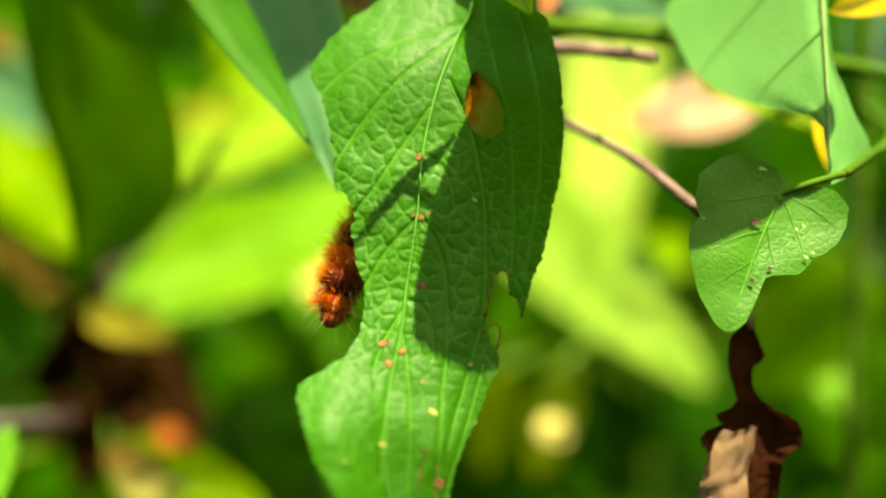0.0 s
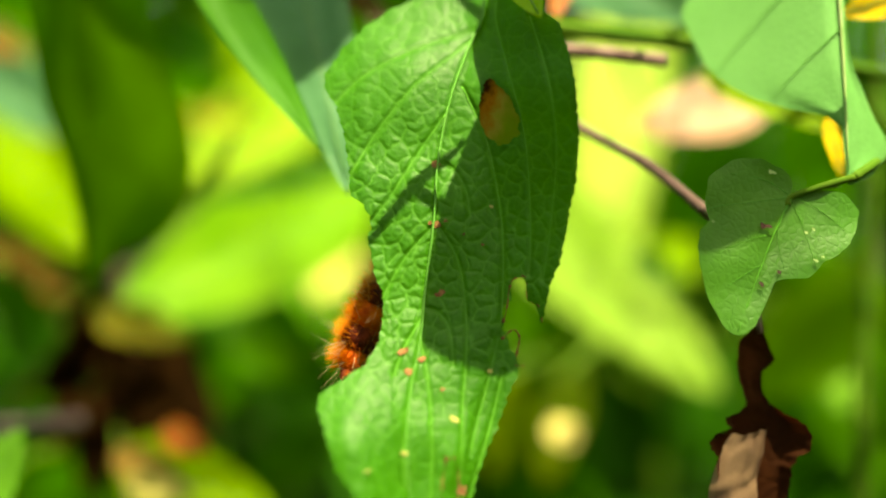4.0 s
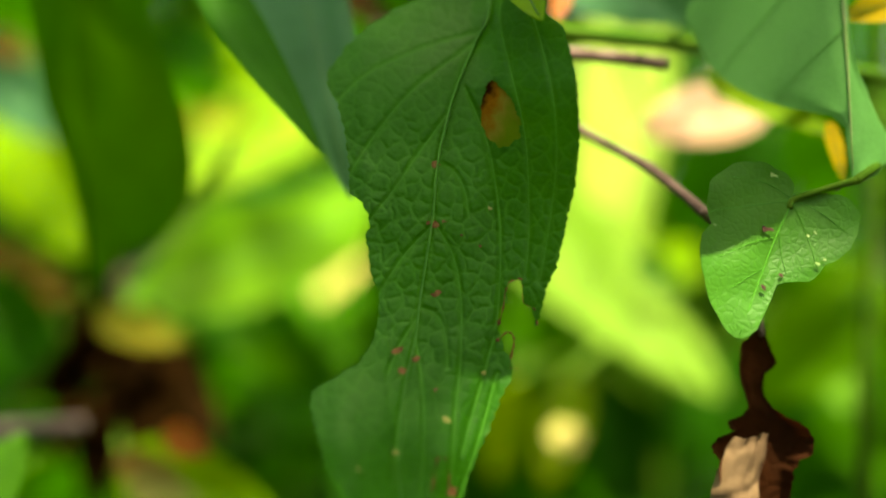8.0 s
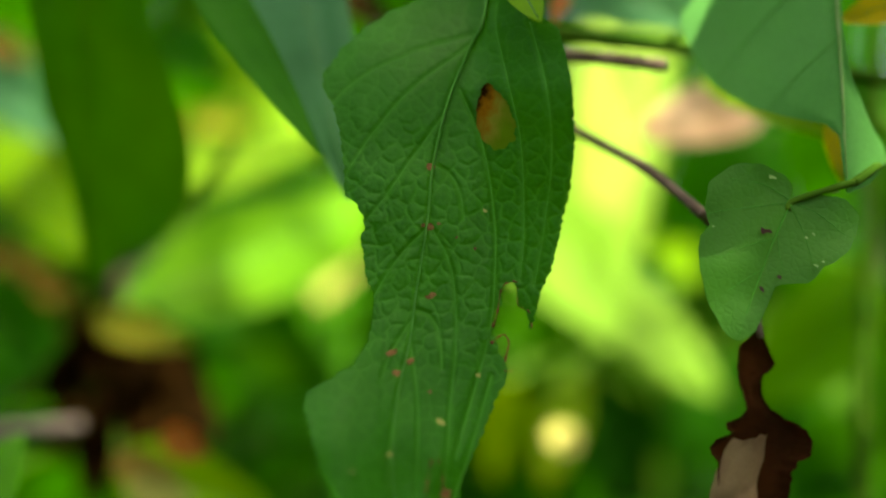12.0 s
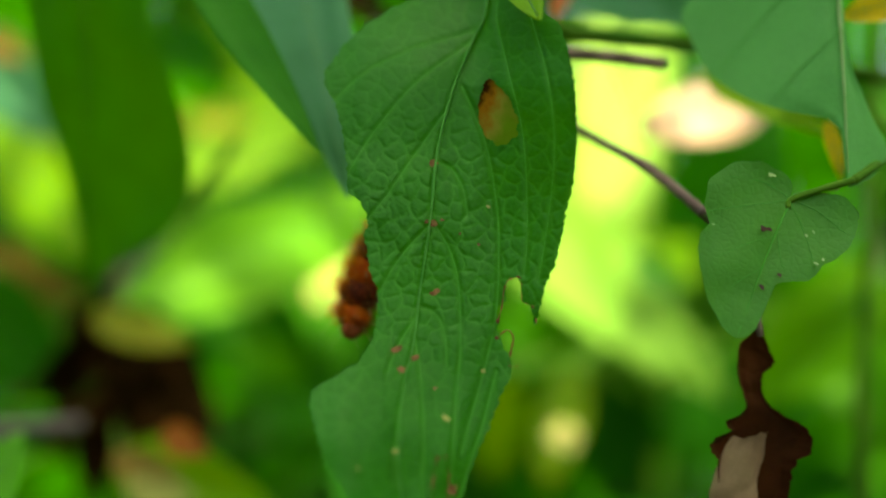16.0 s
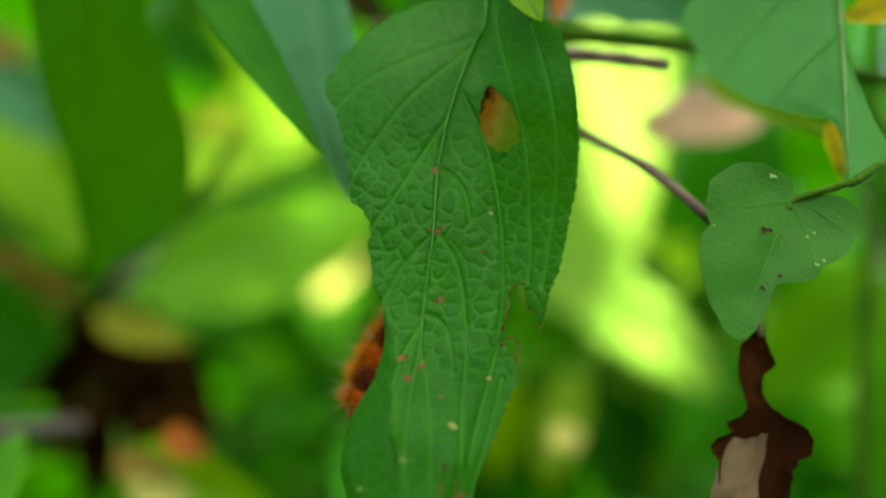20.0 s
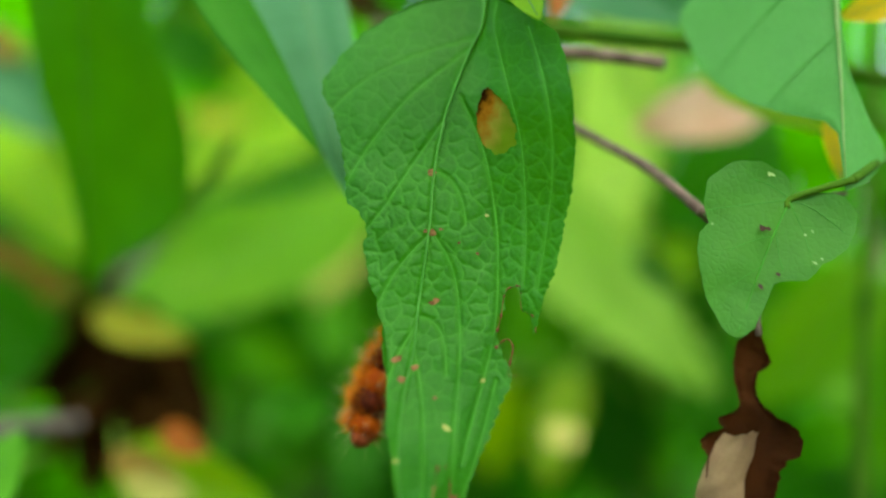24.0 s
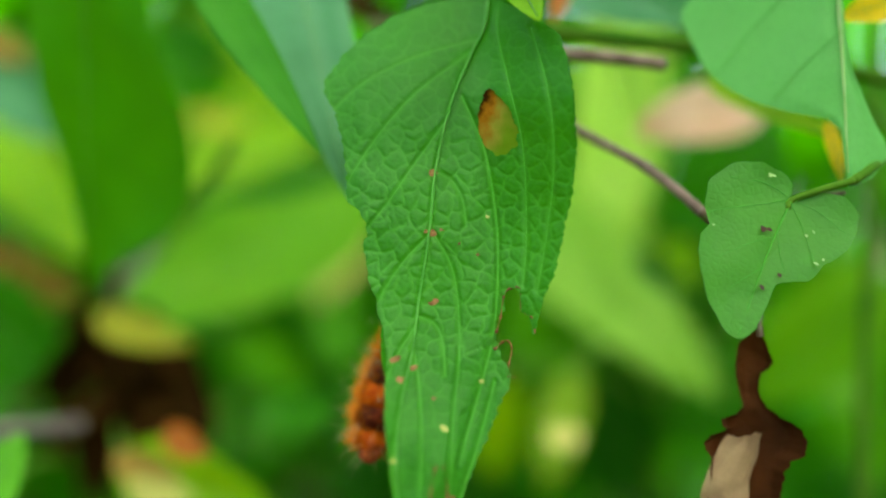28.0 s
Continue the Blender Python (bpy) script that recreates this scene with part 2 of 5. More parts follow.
def blade_mesh(length, width, shape="oval", bend=0.0, fold=0.0, wave=0.0, n=22, m=8, seed=0, teeth=0.0, droop=0.0, sides=None):
    """A leaf blade that hangs from the origin down -z and faces -y, and its midrib's points.
    sides: for an uneven leaf, tables of its left and right half's breadth along the midrib, as shares of its length."""
    f = SHAPES[shape]
    folds = fold if isinstance(fold, tuple) else (fold, fold)
    verts, faces, rib = [], [], []
    for i in range(n + 1):
        s = i / n
        half = max(width / 2 * f(min(max(s, 0.004), 0.997)), width * 0.004)
        half *= 1 + teeth * (0.5 if i % 2 else -0.5)
        for j in range(-m, m + 1):
            t = j / m
            x = half * t
            if sides:
                x = t * length * max(0.004, profile(sides[0 if t < 0 else 1], s)) * (1 + 0.045 * noise.noise(Vector((s * 22, seed, 2 * (t > 0)))))
            y = length * bend * s * s - abs(x) * folds[0 if t < 0 else 1] + droop * x * x / max(width, 1e-6)
            y += wave * width * noise.noise(Vector((s * 3.1 + seed * 7.7, t * 1.6, seed * 3.3)))
            z = -length * s
            if shape == "heart" and sides:
                z += 0.20 * length * (1 - s) ** 3 * math.sin(math.pi * min(1, abs(t) * 0.85))
            elif shape == "heart":
                z += 0.16 * width * (1 - s) ** 4 * math.sin(math.pi * min(1, abs(t))) ** 1.0
            verts.append(Vector((x, y, z)))
        rib.append(verts[-(m + 1)].copy())
    w = 2 * m + 1
    for i in range(n):
        for j in range(2 * m):
            a = i * w + j
            faces.append((a, a + w, a + w + 1, a + 1))
    return verts, faces, rib


def hang(base, tip, twist=0.0):
    """The pose of a leaf whose midrib runs from base to tip."""
    base, tip = Vector(base), Vector(tip)
    down = (tip - base).normalized()
    y = Vector((0, 1, 0)) if abs(down.y) < 0.95 else Vector((0, 0, 1))
    x = (-down).cross(y) * -1
    x.normalize()
    y = (-down).cross(x)
    m = Matrix((x, y, -down)).transposed().to_4x4()
    return Matrix.Translation(base) @ m @ Matrix.Rotation(radians(twist), 4, "Z")


def leaf(name, base, tip, width, mat, label, twist=0.0, shape="oval", bend=0.06, fold=0.12, wave=0.05, seed=1, veins=6, vein_mat=None, parent=None, stalk=None, teeth=0.0, stalk_r=0.0009, group="", sides=None, rib_r=1.0, vein_span=0.62):
    """A leaf in parts: blade, midrib, side veins and, where it has one, its stalk."""
    at = hang(base, tip, twist)
    length = (Vector(tip) - Vector(base)).length
    if parent is None:
        top = thing(name, at, label, "leaf", group)
    else:
        top = None
    verts, faces, rib = blade_mesh(length, width, shape, bend, fold, wave, seed=seed, teeth=teeth, sides=sides)
    blade = part("blade" if top else "leaf", mesh_of(verts, faces), mat, top or parent)
    if not top:
        blade.matrix_basis = parent.matrix_world.inverted() @ at if parent.matrix_world != Matrix() else parent.matrix_basis.inverted() @ at
    holder = top or blade
    vm = vein_mat or VEIN_DULL
    lift = Vector((0, -0.0003, 0))
    part("midrib", tube([p + lift for p in rib[::3]], 0.0011 * rib_r * width / 0.06, 0.0003, 14, 6, flat=0.6), vm, holder)
    n, m = 22, 8
    w = 2 * m + 1
    for k in range(veins):
        s0 = 0.06 + vein_span * k / max(1, veins - 1)
        for side in (-1, 1):
            pts = []
            for q in range(5):
                i = min(n, int(round((s0 + 0.055 * q) * n)))
                j = m + side * int(round(m * 0.92 * q / 4))
                pts.append(verts[i * w + j] + lift)
            part("vein", tube(pts, 0.00035 * rib_r * width / 0.06, 0.00012, 8, 5), vm, holder)
    if stalk:
        inv = at.inverted()
        pts = [inv @ Vector(p) for p in stalk] + [Vector((0, 0, 0)), rib[1]]
        part("stalk", tube(pts, stalk_r * 1.3, stalk_r, 18, 7), STEM, holder)
    return top or blade


# ---- ground and far growth ----
def ground():
    verts, faces = [], []
    n, size = 60, 60.0
    for i in range(n + 1):
        for j in range(n + 1):
            x = (2 * i / n - 1)
            y = (2 * j / n - 1)
            px, py = size * x * abs(x), size * y * abs(y)
            verts.append((px, py, 0.03 * noise.noise(Vector((px * 1.3, py * 1.3, 0)))))
    for i in range(n):
        for j in range(n):
            a = i * (n + 1) + j
            faces.append((a, a + n + 1, a + n + 2, a + 1))
    ob = new("ground", mesh_of(verts, faces))
    ob.data.materials.append(SOIL)
    tagged(ob, "dark brown forest soil under the shrubs", "ground", kind="structure")


def leaf_cloud(name, count, box, size, mats, label, seed, facing=0.5, category="foliage"):
    """Many small leaves in one mesh, on the stems of a thicket."""
    rng = random.Random(seed)
    verts, faces, mat_ids = [], [], []
    base_v, base_f, _ = blade_mesh(1.0, 0.5, "oval", 0.1, 0.15, 0.05, n=7, m=2, seed=3)
    (x0, x1), (y0, y1), (z0, z1) = box
    for k in range(count):
        while True:
            at = Vector((rng.uniform(x0, x1), rng.uniform(y0, y1), rng.uniform(z0, z1)))
            sx, sy = 2 * (at.x - x0) / (x1 - x0) - 1, 2 * (at.y - y0) / (y1 - y0) - 1
            lump = noise.noise(Vector((at.x * 1.7, at.y * 1.7, seed)))
            if sx ** 4 + abs(sy) ** 3 < 1.0 + 0.7 * lump and at.z < z1 * (0.9 + 0.3 * lump) - 0.25 * (z1 - z0) * sx ** 4:
                break
        s = rng.uniform(*size)
        rot = Euler((rng.gauss(0.9, 0.45), rng.gauss(0, 0.6), rng.uniform(-math.pi, math.pi) * facing)).to_matrix()
        o = len(verts)
        verts += [at + rot @ (v * s) for v in base_v]
        faces += [tuple(i + o for i in f) for f in base_f]
        mat_ids += [rng.randrange(len(mats))] * len(base_f)
    me = mesh_of(verts, faces)
    for m in mats:
        me.materials.append(m)
    me.polygons.foreach_set("material_index", mat_ids)
    return tagged(new(name, me), label, category, kind="stuff")


# ---- the eaten leaf ----
FOCUS = 0.33
HANG_Z = 0.75
LEFT = [(11.6, 72.2), (-7.5, 67.6), (-14.4, 64.5), (-21.3, 59.9), (-27.4, 53.8), (-31.7, 47.6), (-31.6, 44.6), (-28.5, 38.5), (-26.7, 30.8), (-25.7, 21.6), (-25.6, 15.5), (-22.1, 12.4), (-20.5, 9.3), (-20.1, 6.3), (-21.4, 3.2), (-20.5, 0.2), (-19.8, -6.0), (-17.5, -12.1), (-17.8, -18.2), (-19.0, -24.4), (-22.7, -30.5), (-28.2, -33.9), (-35.8, -38.5), (-36.6, -42.0), (-34.9, -48.9), (-32.4, -58.1), (-27.0, -67.3), (-20.0, -76.4), (-14.0, -85.6), (-7.5, -94.8), (-4.0, -99.4)]
RIGHT = [(13.5, 72.2), (17.8, 69.1), (24.7, 66.0), (28.5, 63.7), (33.1, 59.9), (35.1, 52.2), (36.5, 43.0), (37.2, 30.8), (36.2, 18.5), (33.6, 6.3), (31.6, -2.9), (27.9, -12.1), (26.4, -18.2), (25.4, -21.0), (16.0, -24.0), (16.7, -27.0), (19.0, -31.0), (19.2, -34.0), (15.8, -41.6), (13.4, -48.0), (9.8, -55.7), (7.0, -62.7), (5.5, -70.3), (2.5, -79.5), (0.2, -88.7), (-1.8, -94.8), (-3.1, -99.4)]
RIB = [(12.9, 69.1), (11.9, 61.4), (8.6, 55.3), (2.5, 40.0), (-1.4, 23.1), (-2.9, 7.8), (-6.0, -12.1), (-7.5, -24.4), (-10.6, -38.1), (-12.1, -51.9), (-11.0, -70.3), (-6.7, -88.7), (-3.7, -98.7)]
FOLD_A = [(12.9, 69.1), (8.6, 53.8), (5.8, 43.7), (11.9, 29.1), (14.7, 13.9), (15.6, 1.1), (14.7, -18.2), (11.2, -33.6), (6.7, -48.9), (1.2, -70.3), (-3.2, -98.7)]
FOLD_B = [(16.2, 69.1), (15.5, 61.4), (18.5, 47.6), (22.4, 29.3), (23.3, 6.3), (22.4, -7.5), (17.8, -24.4), (14.7, -33.6), (10.1, -50.4), (3.7, -70.3), (-3.1, -98.7)]


def across(table, v):
    """Where a line of (u, v) points crosses the height v."""
    return profile([(-b, a) for a, b in table], -v)


def smooth(a, b, x):
    t = min(1, max(0, (x - a) / (b - a)))
    return t * t * (3 - 2 * t)


def main_depth(u, v):
    """How far back the main leaf's surface lies at (u, v), in millimetres."""
    rib, fa, fb = across(RIB, v), across(FOLD_A, v), across(FOLD_B, v)
    y = 0.22 * v
    if u < rib:
        y += -0.12 * (rib - u) + 0.007 * (rib - u) ** 2
    else:
        y += 0.15 * (min(u, fa) - rib)
    y -= 0.35 * max(0, min(u, fb) - fa)
    y -= 0.55 * max(0, u - fb)
    y -= 0.18 * v * smooth(-9, 10, u - fb)
    y += 12 * smooth(26, 75, v) ** 2
    # below the bite the leaf droops forward, its loose side most
    low = smooth(-14, -58, v)
    y -= 7 * low + 9 * low * smooth(4, -18, u - rib)
    y += 1.6 * noise.noise(Vector((u * 0.05, v * 0.045, 2.2))) + 0.5 * noise.noise(Vector((u * 0.16, v * 0.13, 5.1)))
    return y


def on_main(u, v, lift=0.0):
    y = main_depth(u, v) - lift
    return Vector((u * (1 + y / 330), y, v * (1 + y / 330))) * 0.001


VEIN_LINES = [
    (RIB, 1.6, 0.12),
    ([(8.3, 55.6), (-6.7, 44.6), (-17.5, 32.3), (-25.4, 20.2)], 0.32, 0.14),
    ([(0.9, 36.2), (-7.5, 24.7), (-14.4, 14.7), (-19.8, 8.0)], 0.30, 0.12),
    ([(-2.9, 6.3), (-9.0, 0.2), (-13.6, -6.0), (-17.8, -13.3)], 0.30, 0.12),
    ([(10.4, 59.1), (-6.0, 54.5), (-20.5, 47.6), (-29.7, 39.2)], 0.26, 0.10),
    ([(-6.7, -18.2), (-12.1, -26.7), (-14.9, -33.9)], 0.32, 0.2),
    ([(-10.6, -38.1), (-12.8, -53.5), (-13.0, -64.3)], 0.26, 0.12),
    ([(-2.9, 7.8), (2.5, -1.4), (4.7, -12.1), (4.9, -27.4), (3.4, -42.7), (2.6, -58.0), (2.0, -66.0)], 0.38, 0.2),
    (FOLD_A[2:9] + [(5.0, -56.0)], 0.36, 0.2),
    (FOLD_B[:6], 0.32, 0.2),
    (FOLD_B[7:], 0.2, 0.1),
    ([(24.7, 62.2), (29.3, 44.6), (30.8, 26.2), (28.8, 6.3), (26.2, -9.0)], 0.26, 0.10),
    ([(-1.4, 23.4), (3.2, 20.8), (6.0, 15.5), (7.0, 8.6)], 0.2, 0.08),
    ([(-6.4, -15.9), (-2.1, -17.5), (0.6, -22.8), (1.2, -32.0)], 0.24, 0.1),
    ([(-7.5, -24.4), (-6.0, -33.6), (-5.2, -45.8), (-5.5, -61.1), (-6.4, -74.9)], 0.34, 0.14),
]
FLAP_VEINS = [([(-17.8, -35.4), (-21.3, -42.7), (-25.1, -59.6), (-23.6, -74.9)], 0.3, 0.14), ([(-20.5, -35.1), (-28.5, -45.8), (-30.5, -61.1)], 0.22, 0.10)]
HINGE = [(-17.8, -13.5), (-15.4, -20.0), (-14.6, -27.0), (-15.2, -36.0), (-15.4, -44.0), (-14.2, -58.1), (-11.3, -73.4), (-5.2, -91.8), (-4.0, -99.4)]
SPOT_AT = [((-2.1, 6.9), 1.1, SPOT), ((-4.1, 7.2), 0.6, SPOT), ((0.3, 7.5), 0.5, SPOT), ((-1.8, -11.8), 1.2, SPOT), ((-2.1, 22.8), 1.0, SPOT), ((4.9, 3.8), 0.55, SPOT), ((10.1, 0.8), 0.5, SPOT), ((-12.4, -27.4), 1.3, SPOT), ((-10.7, -32.9), 1.0, SPOT), ((-7.2, -29.9), 0.9, SPOT), ((0.9, -46.4), 1.2, TAN_SPOT), ((12.9, 10.9), 0.7, TAN_SPOT), ((-12.9, -55.0), 0.8, TAN_SPOT), ((10.9, -33.6), 0.7, TAN_SPOT), ((-2.1, -38.1), 0.6, SPOT), ((2.6, -65.7), 1.3, SPOT)]


def cell_edges(places, wide, high, seed):
    """How far each place lies from the nearest fine vein: the veins run between jittered cells of that size."""
    rng = random.Random(seed)
    seeds = []
    for row in range(int(182 / high)):
        for col in range(int(92 / wide)):
            seeds.append((-42 + wide * (col + 0.5 * (row % 2) + rng.uniform(-0.42, 0.42)), 74 + high * (rng.uniform(-0.4, 0.4) - row)))
    seeds = np.array(seeds)
    out = np.zeros(len(places))
    for k in range(0, len(places), 2000):
        some = places[k:k + 2000]
        d = (some[:, None, 0] - seeds[None, :, 0]) ** 2 + (some[:, None, 1] - seeds[None, :, 1]) ** 2
        two = np.argpartition(d, 2, axis=1)[:, :3]
        rows = np.arange(len(some))[:, None]
        order = np.argsort(d[rows, two], axis=1)
        two = two[rows, order]
        near = d[rows, two]
        gaps = []
        for other in (1, 2):
            apart = np.linalg.norm(seeds[two[:, 0]] - seeds[two[:, other]], axis=1)
            gaps.append((near[:, other] - near[:, 0]) / (2 * apart))
        out[k:k + 2000] = np.minimum(gaps[0], gaps[1])
    return out


def main_leaf():
    leaf_ob = thing("main_leaf", pose(0, FOCUS, HANG_Z), "large green hanging leaf, bitten along both edges, brown-spotted", "leaf")
    n, m = 460, 170
    top, bottom = LEFT[0][1], LEFT[-1][1]
    verts, uv = [], []
    vein_pts = []
    for line, r0, r1 in VEIN_LINES:
        vein_pts += [(p.x, p.y) for p in curve_points([(a, b, 0) for a, b in line], 170)]
    vein_pts = np.array(vein_pts)
    for i in range(n + 1):
        v = top + (bottom - top) * i / n
        a, b = across(LEFT, v), across(RIGHT, v)
        tooth = (0.45 + 0.5 * smooth(-30, -40, v)) * (i % 9) / 9
        a += tooth + 0.35 * noise.noise(Vector((v * 0.9, 1, 0)))
        b -= tooth + 0.35 * noise.noise(Vector((v * 0.9, 7, 0)))
        for j in range(m + 1):
            u = a + (b - a) * j / m
            uv.append((u, v))
    arr = np.array(uv)
    near = np.full(len(arr), 9.0)
    for k in range(0, len(arr), 3000):
        d = np.hypot(arr[k:k + 3000, None, 0] - vein_pts[None, :, 0], arr[k:k + 3000, None, 1] - vein_pts[None, :, 1])
        near[k:k + 3000] = d.min(axis=1)
    bent = arr + np.array([(0.9 * noise.noise(Vector((u * 0.35, v * 0.35, 3))), 0.9 * noise.noise(Vector((u * 0.35, v * 0.35, 8)))) for u, v in uv])
    near_net = cell_edges(bent, 5.4, 3.7, 17)
    near_fine = cell_edges(bent, 2.1, 1.7, 23)
    vein_share = []
    for (u, v), d, e, g in zip(uv, near, near_net, near_fine):
        crimp = 0.42 + 0.58 * smooth(44, 20, v) * smooth(-48, -16, v)
        puff = 0.40 * (1 - math.exp(-(d / 0.8) ** 2)) + crimp * min(1, d / 1.2) * (0.26 * (1 - math.exp(-(e / 0.65) ** 2)) + 0.07 * (1 - math.exp(-(g / 0.4) ** 2)))
        vein_share.append(max(0.9 * math.exp(-(e / 0.22) ** 2) * max(crimp, 0.6), 0.3 * math.exp(-(g / 0.2) ** 2) * crimp, math.exp(-(d / 0.40) ** 2)))
        puff += 0.07 * noise.noise(Vector((u * 0.6, v * 0.6, 0)))
        verts.append(on_main(u, v, puff))
    hole_u, hole_v = (15.2, 36.6)
    bites = [((19.6, -13.0), 2.1, 4.6, 0.06), ((19.9, -19.7), 4.9, 4.9, 0.10)]

    def eaten(u, v):
        # the dry hole: a slanted drop
        du, dv = u - hole_u, v - hole_v
        c, s = math.cos(0.25), math.sin(0.25)
        x, z = c * du + s * dv, -s * du + c * dv
        wide = 4.6 + 0.16 * -z
        if (x / max(1.5, wide * 1.02)) ** 2 + (z / 9.0) ** 2 < 1 + 0.22 * noise.noise(Vector((u * 0.5, v * 0.5, 3))):
            return True
        for (bu, bv), rx, rz, lean in bites:
            x, z = u - bu + lean * (v - bv), v - bv
            if abs(x / rx) ** 3 + abs(z / rz) ** 3 < 1 + 0.25 * noise.noise(Vector((u, v, 9))):
                return True
        return False

    w = m + 1
    gone = [eaten(u, v) for u, v in uv]
    faces, flap_faces, lap_faces = [], [], []
    for i in range(n):
        for j in range(m):
            q = (i * w + j, (i + 1) * w + j, (i + 1) * w + j + 1, i * w + j + 1)
            if sum(gone[k] for k in q) < 2:
                u, v = uv[q[0]]
                loose = v < HINGE[0][1] and u < across(HINGE, v)
                (flap_faces if loose else faces).append(q)
                if not loose and v < HINGE[0][1] and u < across(HINGE, v) + 0.9:
                    lap_faces.append(q)

    def only(some):
        """The vertices that these faces use, and the faces renumbered."""
        used = sorted({k for q in some for k in q})
        place = {k: i for i, k in enumerate(used)}
        return [verts[k] for k in used], [tuple(place[k] for k in q) for q in some], [vein_share[k] for k in used]

    def blade_of(points, quads, shares):
        me = mesh_of(points, quads)
        me.attributes.new("vein", "FLOAT", "POINT").data.foreach_set("value", shares)
        return me

    # the loose flap under the bite, hung on a line
    pin = on_main(*HINGE[1])
    fv, ff, fs = only(flap_faces + lap_faces)
    in_flap = sorted({k for q in flap_faces + lap_faces for k in q})
    fv = [p + Vector((0, 0.0004 * max(0.0, uv[k][0] - across(HINGE, uv[k][1]) + 0.5), 0)) for p, k in zip(fv, in_flap)]
    flap = part("flap", blade_of([p - pin for p in fv], ff, fs), MAIN, leaf_ob, "loose flap of the blade under the bite")
    flap.matrix_basis = Matrix.Translation(pin)
    for line, r0, r1 in FLAP_VEINS:
        flat = curve_points([(a, b, 0) for a, b in line], 30)
        part("vein", tube([on_main(p.x, p.y, 0.05) - pin for p in flat], r0 * 0.001, r1 * 0.001, 30, 6, flat=0.7), VEIN, flap)
    su, sv_ = (-23.0, -59.9)
    part("spot", tube([on_main(su - 0.7, sv_, 0.5) - pin, on_main(su, sv_ + 0.3, 0.7) - pin, on_main(su + 0.7, sv_ - 0.2, 0.5) - pin], 0.0006, 0.0005, 6, 6, flat=0.4), TAN_SPOT, flap)
    part("blade", blade_of(*only(faces)), MAIN, leaf_ob)
    for k, (line, r0, r1) in enumerate(VEIN_LINES):
        flat = curve_points([(a, b, 0) for a, b in line], 46)
        pts = [on_main(p.x, p.y, 0.26 if k == 0 else 0.10) for p in flat]
        part("midrib" if k == 0 else "vein", tube(pts, r0 * (0.00115 if k == 0 else 0.00062), r1 * (0.001 if k == 0 else 0.0007), 46, 8, flat=0.28 if k == 0 else 0.6), MIDRIB if k == 0 else VEIN, leaf_ob)
    # the dry skin left in the hole
    sv, sf = [], []
    for i in range(17):
        for j in range(9):
            z = 10.6 * (1 - 2 * i / 16)
            wide = 6.0 * math.sqrt(max(0.02, 1 - (z / 10.8) ** 2)) * (1 - 0.02 * z)
            x = wide * (2 * j / 8 - 1)
            u, v = hole_u + x * 0.97 - z * 0.25 * -1 * -1, hole_v + z * 0.97 + x * 0.25
            sv.append(on_main(u, v, -0.7 - 0.5 * noise.noise(Vector((u * 0.4, v * 0.4, 1)))))
    for i in range(16):
        for j in range(8):
            a = i * 9 + j
            sf.append((a, a + 9, a + 10, a + 1))
    part("dry_skin", mesh_of(sv, sf), SKIN, leaf_ob, "dried translucent yellow-brown skin in a hole")
    # spots
    rng = random.Random(4)
    for (u, v), r, mat in SPOT_AT:
        pv = [on_main(u, v, 0.75)]
        k = 9
        for i in range(k):
            a = 2 * math.pi * i / k
            rr = r * 1.4 * rng.uniform(0.45, 1.15)
            pv.append(on_main(u + rr * math.cos(a), v + rr * 0.8 * math.sin(a), 0.62))
        pf = [(0, 1 + (i + 1) % k, 1 + i) for i in range(k)]
        part("spot", mesh_of(pv, pf), mat, leaf_ob)
    # withered edge of the bites
    for line in ([(15.0, -20.6), (16.2, -16.4), (17.4, -9.9), (19.5, -8.3), (21.6, -8.7), (21.8, -14.3), (24.9, -16.4), (25.6, -20.8)], [(14.5, -25.0), (17.6, -22.5), (19.3, -24.5), (18.6, -28.5), (18.0, -32.0), (20.6, -32.4)], [(-1.4, -56.5), (-2.2, -60.0), (-3.0, -66.0), (-3.4, -74.0)], [(0.4, -56.5), (1.6, -61.0), (1.4, -67.0), (0.4, -74.0)]):
        pts = [on_main(u, v, 0.35) for u, v in line]
        part("withered_edge", tube(pts, 0.00026, 0.00015, 60, 6, knobs=1.1), WITHER, leaf_ob, "reddish-brown withered rim of the bite")
    # stalk up to the branch
    a = on_main(*RIB[0])
    part("stalk", tube([a + Vector((0.012, 0.016, 0.022)), a + Vector((0.006, 0.008, 0.010)), a], 0.0012, 0.0010, 12, 7), STEM, leaf_ob)
    return leaf_ob


